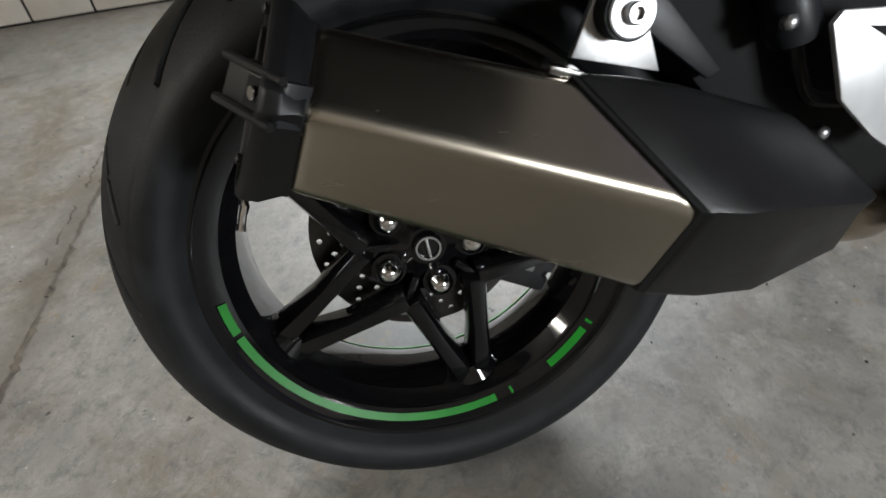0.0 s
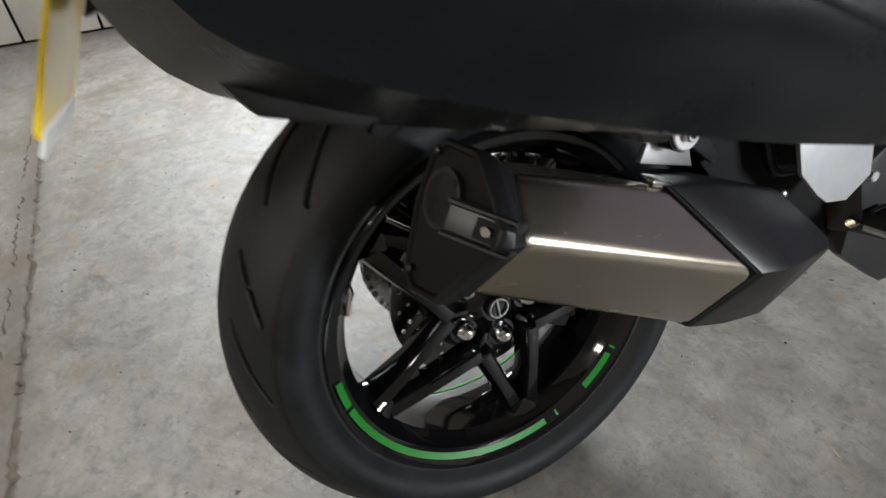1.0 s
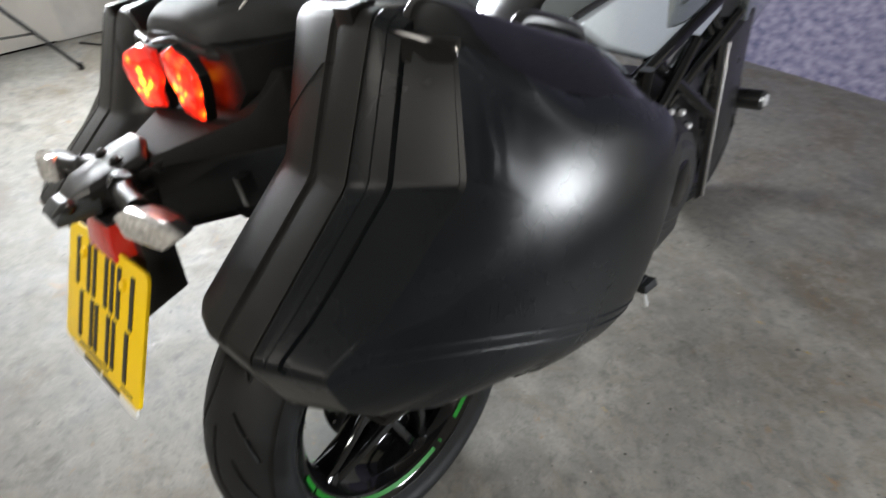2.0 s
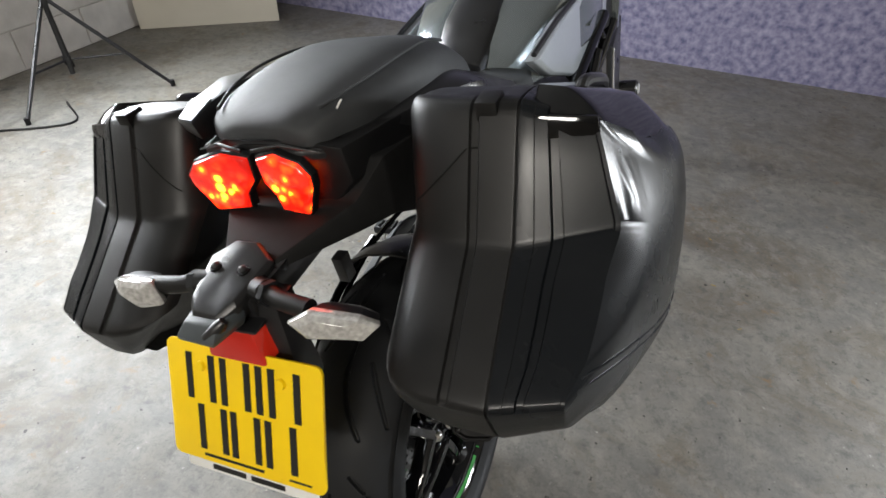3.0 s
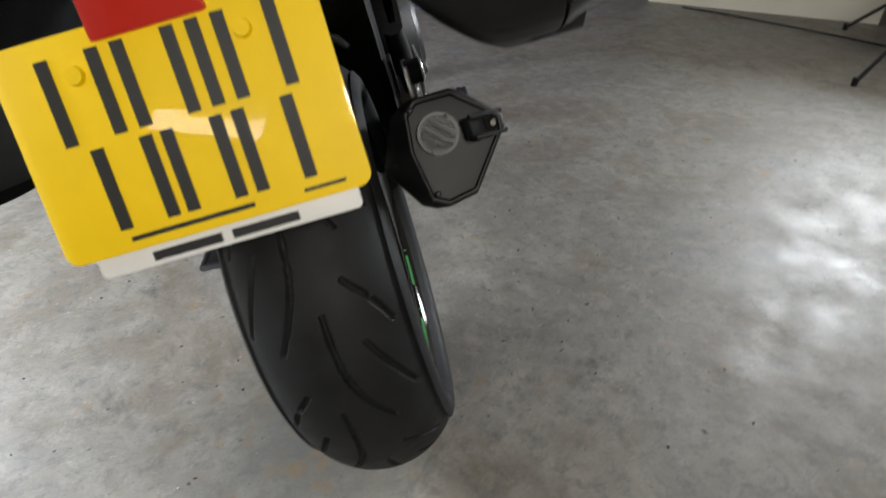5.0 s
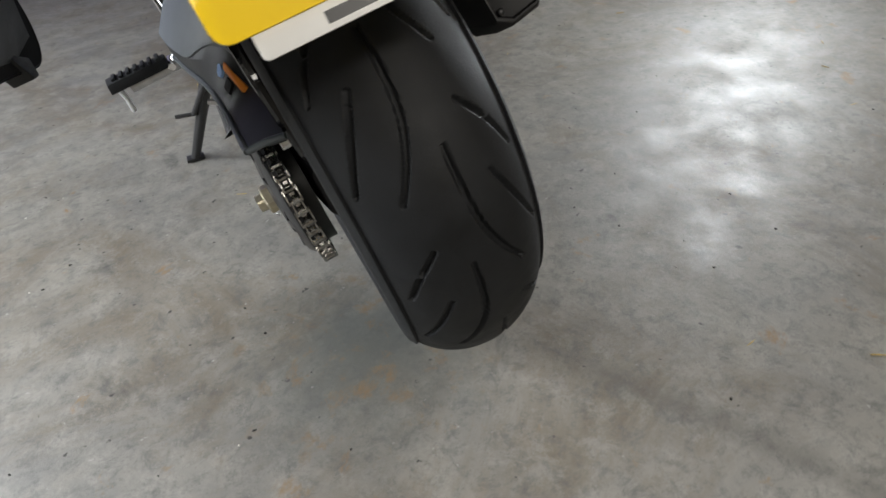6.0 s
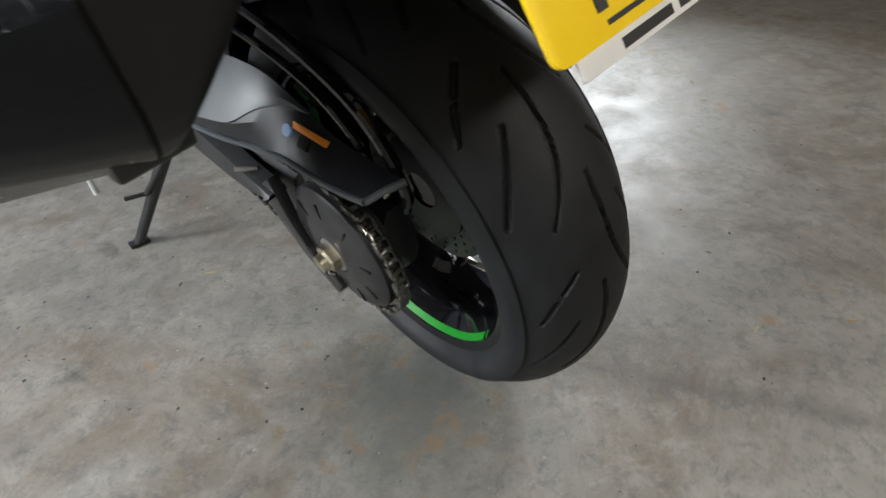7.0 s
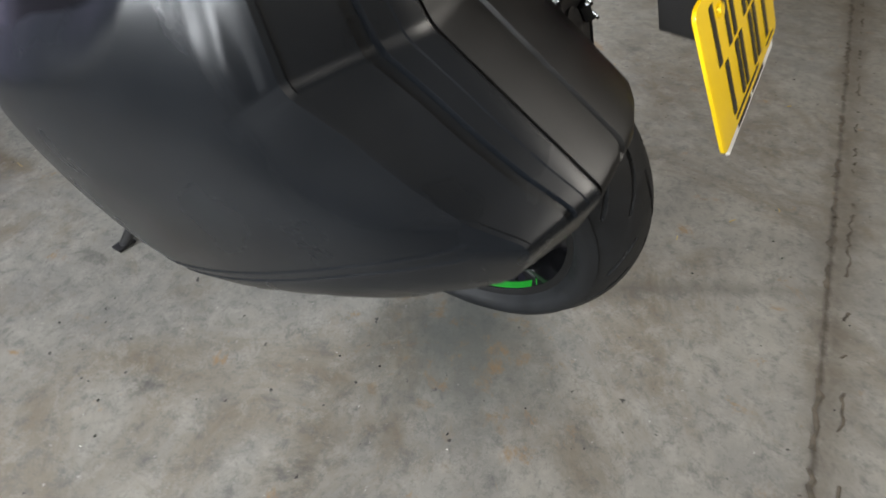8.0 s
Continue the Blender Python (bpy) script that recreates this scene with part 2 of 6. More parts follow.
M = {
    "concrete": concrete(),
    "dirt": mat("crack_dirt", (0.075, 0.062, 0.046), 0.95, grain=0.5, scale=30, bump=0.6, bump_scale=90),
    "crumb": mat("dark_crumb", (0.02, 0.019, 0.017), 0.9, grain=0.4),
    "flake": mat("pale_paint_flake", (0.5, 0.48, 0.43), 0.7, grain=0.2),
    "straw": mat("yellow_sliver", (0.4, 0.28, 0.08), 0.6, grain=0.2),
    "rubber": mat("tyre_rubber", (0.0092, 0.0100, 0.0112), 0.6, spec=0.28, grain=0.35, scale=25, bump=0.15, bump_scale=400, rough_var=0.1),
    "gloss": mat("gloss_black_paint", (0.004, 0.004, 0.0045), 0.07, grain=0.2, scale=40),
    "plastic": mat("textured_black_plastic", (0.0068, 0.0068, 0.0068), 0.40, spec=0.33, grain=0.2, scale=18, bump=0.12, bump_scale=900, rough_var=0.06),
    "satin": mat("satin_black_plastic", (0.011, 0.011, 0.012), 0.32, grain=0.2, scale=25, bump=0.05, bump_scale=700, rough_var=0.05),
    "lid": mat("smooth_black_lid_plastic", (0.006, 0.0072, 0.009), 0.26, grain=0.15, scale=12, bump=0.04, bump_scale=1400, rough_var=0.03, spec=0.23),
    # near-black without sheen, for the shade inside the exhaust outlet
    "bore_black": mat("shaded_bore_black", (0.002, 0.002, 0.002), 0.95, grain=0.3, spec=0.03),
    "dull": mat("matt_black_tail_plastic", (0.006, 0.006, 0.0065), 0.45, grain=0.2, scale=25, bump=0.06, bump_scale=700, spec=0.28),
    "dark": mat("dark_cavity_plastic", (0.006, 0.006, 0.006), 0.7, grain=0.2, spec=0.2),
    "vinyl": mat("seat_vinyl", (0.034, 0.036, 0.038), 0.6, spec=0.3, grain=0.15, scale=30, bump=0.25, bump_scale=700),
    "steel": mat("brushed_titanium_sleeve", (0.44, 0.395, 0.325), 0.27, metal=1.0, grain=0.02, scale=9, rough_var=0.004, stretch=(9, 0.5, 14)),
    "heat": mat("heat_tinted_steel", (0.42, 0.33, 0.22), 0.25, metal=1.0, grain=0.4, scale=12),
    "chrome": mat("polished_chrome", (0.75, 0.75, 0.75), 0.08, metal=1.0),
    "alloy": mat("cast_alloy", (0.5, 0.5, 0.5), 0.35, metal=1.0, grain=0.15, scale=50),
    "disc": mat("brake_disc_steel", (0.09, 0.088, 0.086), 0.28, metal=1.0, grain=0.15, scale=60),
    "bolt": mat("zinc_bolt", (0.6, 0.55, 0.42), 0.3, metal=1.0, grain=0.2, scale=90),
    "chain": mat("oiled_chain_steel", (0.34, 0.335, 0.32), 0.24, metal=1.0, grain=0.4, scale=120),
    "engine": mat("engine_black_coating", (0.014, 0.014, 0.015), 0.42, grain=0.2, scale=60, bump=0.1),
    "grey": mat("metallic_grey_paint", (0.21, 0.24, 0.25), 0.2, metal=0.7, coat=1.0, grain=0.12, scale=300),
    "grey_light": mat("light_metallic_grey_paint", (0.48, 0.52, 0.55), 0.28, metal=0.5, coat=1.0, grain=0.06, scale=300),
    "guard_light": mat("light_grey_guard_plastic", (0.050, 0.058, 0.064), 0.38, grain=0.15, scale=30, bump=0.08, bump_scale=700),
    "guard": mat("grey_guard_plastic", (0.011, 0.012, 0.014), 0.4, spec=0.34, grain=0.2, scale=30, bump=0.1, bump_scale=700),
    "silver": mat("silver_plate", (0.72, 0.73, 0.74), 0.32, metal=0.5, grain=0.05, scale=40),
    "green": mat("green_rim_stripe", (0.006, 0.17, 0.012), 0.42, spec=0.3, grain=0.1, scale=50),
    "yellow": mat("yellow_plate_sheeting", (0.98, 0.66, 0.001), 0.5, grain=0.03, scale=20, spec=0.3, coat=0.5),
    "black_ink": mat("black_plate_ink", (0.012, 0.012, 0.012), 0.4, grain=0.1),
    "white": mat("white_plastic", (0.78, 0.78, 0.76), 0.4, grain=0.04, scale=20),
    "red": lit_lens(),
    # unlit reflector; slight emission stands for the light it throws back
    "reflector": glow("self_lit_red_reflector", (1.0, 0.05, 0.01), 0.16, base=(0.30, 0.006, 0.006)),
    "lens": mat("clear_indicator_lens", (0.56, 0.55, 0.53), 0.10, coat=1.0, grain=0.3, scale=160, metal=0.35),
    "wall": mat("painted_block_wall", (0.66, 0.64, 0.6), 0.7, grain=0.08, scale=6, bump=0.2, bump_scale=40),
    "block": mat("painted_block", (0.62, 0.6, 0.57), 0.7, grain=0.12, scale=9, bump=0.5, bump_scale=70),
    "panel": mat("white_door_panel", (0.68, 0.65, 0.6), 0.5, grain=0.1, scale=4, bump=0.05),
    "warm_wall": mat("warm_brown_wall", (0.30, 0.265, 0.215), 0.7, grain=0.08, scale=5, bump=0.1, bump_scale=40),
    "board": mat("cream_board", (0.62, 0.58, 0.49), 0.6, grain=0.05, scale=3, bump=0.05),
    "blue": mat("mottled_blue_backdrop", (0.1, 0.1, 0.2), 0.6, scale=26, second=(0.36, 0.34, 0.47), bump=0.2, bump_scale=60),
    "ceiling": mat("dull_cream_ceiling_paint", (0.27, 0.26, 0.24), 0.8, grain=0.05, scale=4),
    "orange": mat("orange_sticker", (0.75, 0.25, 0.03), 0.4),
    "sticker_blue": mat("blue_sticker", (0.25, 0.42, 0.75), 0.4),
    "lamp": glow("lit_tube", (1, 0.97, 0.93), 6.0, base=(0.8, 0.8, 0.8)),
}


# ---------------- mesh helpers ----------------
def shade(me, angle=35):
    me.polygons.foreach_set("use_smooth", [True] * len(me.polygons))
    me.set_sharp_from_angle(angle=radians(angle))


def part(name, bm, material, parent=None, label="", angle=35):
    me = bpy.data.meshes.new(name)
    if parent:
        bm.transform(axes[0])
    bmesh.ops.recalc_face_normals(bm, faces=bm.faces)
    bm.to_mesh(me)
    bm.free()
    for m in material if isinstance(material, (list, tuple)) else [material]:
        me.materials.append(m)
    shade(me, angle)
    ob = new(name, me)
    if parent:
        ob.parent = parent
    if label:
        ob["label"] = label
    return ob


def bevel_sharp(bm, width, angle=25, segments=2):
    if width <= 0:
        return bm
    bmesh.ops.recalc_face_normals(bm, faces=bm.faces)
    edges = [e for e in bm.edges if len(e.link_faces) == 2 and e.calc_face_angle(0) > radians(angle)]
    bmesh.ops.bevel(bm, geom=edges, offset=width, segments=segments, profile=0.6, affect="EDGES", clamp_overlap=True)
    return bm


def loft(rings, bevel=0.0, caps=True, angle=25, segments=2, bm=None):
    own = bm is None
    bm = bm or bmesh.new()
    vs = [[bm.verts.new(p) for p in ring] for ring in rings]
    n = len(rings[0])
    for a, b in zip(vs, vs[1:]):
        for i in range(n):
            bm.faces.new((a[i], a[(i + 1) % n], b[(i + 1) % n], b[i]))
    if caps:
        bm.faces.new(vs[0][::-1])
        bm.faces.new(vs[-1])
    return bevel_sharp(bm, bevel, angle, segments) if own else bm


def box(lo, hi, bevel=0.003, m=None, bm=None):
    (x0, y0, z0), (x1, y1, z1) = lo, hi
    rings = [[Vector(p) for p in ((x0, y0, z), (x1, y0, z), (x1, y1, z), (x0, y1, z))] for z in (z0, z1)]
    if m:
        rings = [[m @ p for p in r] for r in rings]
    return loft(rings, bevel, bm=bm)


def prism(poly, x0, x1, bevel=0.003, axis="x", bm=None, m=None):
    """A flat outline (two coordinates each) given thickness along an axis."""
    def place(p, v):
        q = {"x": (v, p[0], p[1]), "y": (p[0], v, p[1]), "z": (p[0], p[1], v)}[axis]
        return m @ Vector(q) if m else Vector(q)
    return loft([[place(p, x0) for p in poly], [place(p, x1) for p in poly]], bevel, bm=bm)


def tube(points, radius, sides=12, bm=None, caps=True):
    """A round bar through the points; radius may be a number or one for each point."""
    bm = bm or bmesh.new()
    pts = [Vector(p) for p in points]
    rad = radius if isinstance(radius, (list, tuple)) else [radius] * len(pts)
    rings, side = [], None
    for i, p in enumerate(pts):
        d = (pts[min(i + 1, len(pts) - 1)] - pts[max(i - 1, 0)]).normalized()
        if side is None:
            side = d.orthogonal().normalized()
        side = (side - d * side.dot(d)).normalized()
        up = d.cross(side)
        rings.append([p + rad[i] * (math.cos(a) * side + math.sin(a) * up) for a in [k * math.tau / sides for k in range(sides)]])
    return loft(rings, 0, caps, bm=bm)


def smooth_line(points, steps=6):
    """Catmull-Rom through the points."""
    p = [Vector(q) for q in points]
    p = [2 * p[0] - p[1], *p, 2 * p[-1] - p[-2]]
    out = []
    for i in range(1, len(p) - 2):
        for k in range(steps):
            t = k / steps
            a, b, c, d = p[i - 1], p[i], p[i + 1], p[i + 2]
            out.append(0.5 * (2 * b + (c - a) * t + (2 * a - 5 * b + 4 * c - d) * t * t + (3 * b - a - 3 * c + d) * t ** 3))
    return out + [p[-2]]


HUB = Vector((0, 0, 0.32))
LEVEL = Matrix()
RAKE = pose(0, 0.021, 0.012, 4.28, 0, 0)  # the body is drawn level and tipped back by this
axes = [LEVEL]


def lathe(profile, centre=HUB, steps=96, bm=None, closed=True, a0=0.0, a1=math.tau):
    """Turns (x, r) pairs round an axle that runs along x."""
    bm = bm or bmesh.new()
    full = abs(a1 - a0 - math.tau) < 1e-6
    angles = [a0 + (a1 - a0) * k / steps for k in range(steps if full else steps + 1)]
    rows = [[bm.verts.new((centre[0] + x, centre[1] + r * math.cos(a), centre[2] + r * math.sin(a))) for x, r in profile] for a in angles]
    n = len(profile)
    for i in range(len(rows) if full else len(rows) - 1):
        a, b = rows[i], rows[(i + 1) % len(rows)]
        for j in range(n if closed else n - 1):
            bm.faces.new((a[j], a[(j + 1) % n], b[(j + 1) % n], b[j]))
    if not full and closed:
        bm.faces.new(rows[0])
        bm.faces.new(rows[-1][::-1])
    return bm


def polar(r, degrees, x=0.0, centre=HUB):
    return Vector((centre[0] + x, centre[1] + r * math.cos(radians(degrees)), centre[2] + r * math.sin(radians(degrees))))


def hex_nut(at, direction, radius, height, bm=None, sides=6, dome=0.0):
    at, d = Vector(at), Vector(direction).normalized()
    pts, rad = [at, at + d * height * 0.85, at + d * height], [radius, radius, radius * 0.86]
    if dome:
        pts += [at + d * (height + dome * 0.7), at + d * (height + dome)]
        rad += [radius * 0.62, radius * 0.2]
    return tube(pts, rad, sides, bm)


# ---------------- the room ----------------
WX, BY, EX, SY, CH = -3.04, 3.0, 3.2, -4.2, 2.8


def structure(name, bm, material, label, angle=35):
    return tagged(part(name, bm, material, None, label, angle), category=name.split("_")[0], kind="structure")


bm = bmesh.new()
n = 40
grid = [[bm.verts.new((-3.3 + 6.8 * i / n, -4.4 + 7.8 * j / n, 0)) for j in range(n + 1)] for i in range(n + 1)]
for i in range(n):
    for j in range(n):
        bm.faces.new((grid[i][j], grid[i + 1][j], grid[i + 1][j + 1], grid[i][j + 1]))
structure("floor", bm, M["concrete"], "worn grey painted concrete floor with stains and painted contact shade")


def ragged_strip(name, at, length, width, seed, material, label):
    """A joint in the slab along x, with crumbled edges and a low, uneven filling."""
    rng_ = random.Random(seed)
    bm = bmesh.new()
    rows, x = [], at[0]
    while x < at[0] + length:
        y = at[1] + 0.018 * x + rng_.uniform(-0.006, 0.006)
        w = width * rng_.uniform(0.35, 1.0)
        rows.append([bm.verts.new((x, y - w * rng_.uniform(0.5, 1.3), 0.0006)), bm.verts.new((x, y - w * 0.3, rng_.uniform(0.001, 0.003))), bm.verts.new((x, y + w * 0.3, rng_.uniform(0.0008, 0.003))), bm.verts.new((x, y + w * rng_.uniform(0.5, 1.3), 0.0006))])
        x += rng_.uniform(0.008, 0.025)
    whole_ = True
    for a, b in zip(rows, rows[1:]):
        if rng_.random() < 0.22:
            whole_ = not whole_
        if whole_:
            for k in range(3):
                bm.faces.new((a[k], b[k], b[k + 1], a[k + 1]))
    return structure(name, bm, material, label, 180)


ragged_strip("floor_joint", (-3.0, -0.705), 6.1, 0.009, 3, M["dirt"], "dirty crumbled joint running across the slab")
ragged_strip("floor_joint", (-3.0, -0.745), 6.1, 0.0045, 8, M["dirt"], "thin dirty crack beside the slab joint")

def floor_debris():
    """Crumbs, flakes and straw-like slivers lying about on the slab."""
    r = random.Random(21)
    bm = bmesh.new()
    for k in range(260):
        x, y = r.uniform(-1.6, 1.6), r.uniform(-1.5, 1.3)
        if abs(x) < 0.12 and -0.2 < y < 0.2:
            continue
        kind = r.choices((0, 1, 2), (8, 1, 1))[0]
        long = r.uniform(0.0012, 0.0040) if kind < 2 else r.uniform(0.008, 0.02)
        wide = long * r.uniform(0.5, 0.9) if kind < 2 else 0.0012
        a, h = r.uniform(0, math.tau), r.uniform(0.0006, 0.002)
        ring0 = []
        for c, d in ((1, 0.2), (0.3, 1), (-0.8, 0.7), (-1, -0.4), (0.2, -1)):
            u, v = c * long * r.uniform(0.7, 1.1), d * wide * r.uniform(0.7, 1.1)
            ring0.append(Vector((x + u * math.cos(a) - v * math.sin(a), y + u * math.sin(a) + v * math.cos(a), 0.0002)))
        mid_ = sum(ring0, Vector()) / 5
        first = len(bm.faces)
        loft([ring0, [p.lerp(mid_, 0.35) + Vector((0, 0, h)) for p in ring0]], bm=bm)
        bm.faces.ensure_lookup_table()
        for f_ in bm.faces[first:]:
            f_.material_index = kind
    ob = part("floor_debris", bm, [M["crumb"], M["flake"], M["straw"]], None, "dark crumbs and pale flakes scattered on the concrete")
    return tagged(ob, category="debris", kind="stuff")


floor_debris()

wall = structure("wall_west", box((WX - 0.17, SY, 0), (WX - 0.012, BY + 0.2, CH), 0), M["wall"], "white painted block wall beside the bay")
structure("wall_east", box((EX, SY, 0), (EX + 0.15, BY + 0.2, CH), 0), M["warm_wall"], "warm brown painted wall")
structure("wall_south", box((WX, SY - 0.15, 0), (EX, SY, CH), 0), M["warm_wall"], "warm brown painted wall behind the bay")
structure("ceiling", box((WX - 0.17, SY - 0.15, CH), (EX + 0.15, BY + 0.2, CH + 0.1), 0), M["ceiling"], "plain cream painted ceiling")
structure("backdrop", box((WX, BY, 0), (EX, BY + 0.15, CH), 0), M["blue"], "mottled blue and violet printed backdrop wall")


structure("trim_strip", box((WX - 0.0115, -2.3, 0.0), (WX - 0.009, 0.47, 2.3), 0), M["dark"], "dark backing strip behind the door panels")
k, y = 0, -2.28
while y < 0.40:
    w = 0.35 + 0.03 * math.sin(k * 2.3)
    ob = part("door_panel", box((WX - 0.009, y, 0.012), (WX + 0.004, y + w - 0.014, 2.3), 0.003), M["panel"], wall)
    y += w
    k += 1
BL, BH = 0.44, 0.215


def block_mesh(length):
    bm = box((-0.012, 0.004, 0.004), (0.0, length - 0.004, BH - 0.004), 0.003)
    bmesh.ops.recalc_face_normals(bm, faces=bm.faces)
    me = bpy.data.meshes.new("block")
    bm.to_mesh(me)
    bm.free()
    me.materials.append(M["block"])
    return me


whole, half = block_mesh(BL), block_mesh(BL / 2)
for row in range(9):
    y = 0.48
    if row % 2:
        ob = new("block", half)
        ob.parent, ob.location = wall, (WX, y, row * BH)
        y += BL / 2
    while y < BY - 0.1:
        ob = new("block", whole)
        ob.parent, ob.location = wall, (WX, y, row * BH)
        y += BL


def board_panel(a, b, label):
    a, b = Vector((*a, 0)), Vector((*b, 0))
    d = (b - a).normalized()
    nrm = Vector((-d.y, d.x, 0))
    ring = [a, b, b + nrm * 0.02, a + nrm * 0.02]
    bm = loft([[p + Vector((0, 0, z)) for p in ring] for z in (0.0, 2.4)], 0.002)
    return tagged(part("backdrop_board", bm, M["board"], None, label), category="board", group="boards beside the backdrop")


board_panel((-2.98, 2.13), (-2.28, 2.66), "cream board standing beside the blue backdrop")
board_panel((1.83, 2.83), (2.75, 2.02), "cream board standing beside the blue backdrop, near the cable")

# plain boxes joining the added fill lamps to the ceiling
for at, sx, sy, watts in LAMPS:
    x, y, z = at
    tagged(part("rear_fill_box", box((x - sx / 2 - 0.04, y - sy / 2 - 0.04, z + 0.06), (x + sx / 2 + 0.04, y + sy / 2 + 0.04, CH), 0.005), M["white"], None, "white box over an added rear fill lamp"), category="lamp", group="ceiling lights")


def light_stand(at, aim, feet, label):
    root = tagged(new("light_stand"), label, "light stand", "studio lights")
    at, aim = Vector(at), Vector(aim)
    d = (aim - at).normalized()
    base = Vector((at.x, at.y, 0)) - Vector((d.x, d.y, 0)).normalized() * 0.12
    hub, low = base + Vector((0, 0, 0.47)), base + Vector((0, 0, 0.17))
    part("column", tube([base + Vector((0, 0, 0.10)), base + Vector((0, 0, 0.6)), base + Vector((0, 0, 0.62)), base + Vector((0, 0, at.z + 0.05))], [0.013, 0.013, 0.010, 0.010], 12), M["satin"], root)
    part("leg_collar", tube([hub - Vector((0, 0, 0.03)), hub + Vector((0, 0, 0.03))], 0.022, 14), M["satin"], root)
    part("brace_collar", tube([low - Vector((0, 0, 0.02)), low + Vector((0, 0, 0.02))], 0.02, 14), M["satin"], root)
    for f in feet:
        foot = Vector((*f, 0.012))
        leg = part("leg", tube([hub, hub.lerp(foot, 0.5), foot], [0.010, 0.010, 0.009], 8), M["satin"], root)
        part("rubber_foot", tube([foot - Vector((0, 0, 0.012)), foot + Vector((0, 0, 0.02))], 0.012, 10), M["rubber"], leg)
        part("brace", tube([low, hub.lerp(foot, 0.62)], 0.006, 8), M["satin"], root)
    part("knob", tube([hub + Vector((0.02, 0, 0.13)), hub + Vector((0.055, 0, 0.13))], 0.014, 10), M["satin"], root)
    m = look(at, aim)
    frame4 = [[m @ Vector(p) for p in ((-k, -k, z), (k, -k, z), (k, k, z), (-k, k, z))] for k, z in ((0.08, 0.28), (0.37, 0.0), (0.375, -0.015))]
    part("softbox_shell", loft(frame4, 0.003), M["satin"], root, "black fabric softbox")
    part("diffuser", box((-0.35, -0.35, -0.021), (0.35, 0.35, -0.016), 0.002, m), M["lamp"], root, "lit white diffuser cloth")
    part("lamp_head", tube([m @ Vector((0, 0, 0.26)), m @ Vector((0, 0, 0.46))], 0.06, 16), M["satin"], root)
    return root


(at_l, aim_l, _), (at_r, aim_r, _), (at_w, aim_w, _) = SOFTBOXES
light_stand(at_l, aim_l, [(-2.475, 0.913), (-2.178, 1.533), (-2.86, 1.50)], "black tripod light stand with softbox beside the wall")
light_stand(at_r, aim_r, [(1.98, 1.25), (2.62, 1.22), (2.52, 1.98)], "black tripod light stand with softbox and trailing cable")
light_stand(at_w, aim_w, [(-2.97, 0.03), (-2.62, 0.42), (-2.55, -0.22)], "black tripod light stand with softbox against the door panels")
for name, pts_, label in (("power_cable", [(-2.5, 1.15, 0.006), (-2.3, 1.0, 0.006), (-2.62, 0.75, 0.006), (-2.95, 0.55, 0.006)], "black cable lying on the floor by the light stand"), ("power_cable", [(2.52, 1.6, 0.006), (2.3, 2.05, 0.006), (2.1, 2.4, 0.006), (1.95, 2.62, 0.006)], "black cable lying on the floor along the cream board")):
    tagged(part(name, tube(smooth_line(pts_), 0.005, 8), M["satin"], None, label), category="cable", group="cables on the floor")

# ---------------- the motorcycle ----------------
bike = new("motorcycle")
bike.matrix_world = pose(0, 0, 0.0034, 0, -LEAN, 0)
tagged(bike, "dark grey touring motorcycle with two panniers, leaning on its side stand", "motorcycle")


def smoothstep(x):
    x = np.clip(x, 0, 1)
    return x * x * (3 - 2 * x)


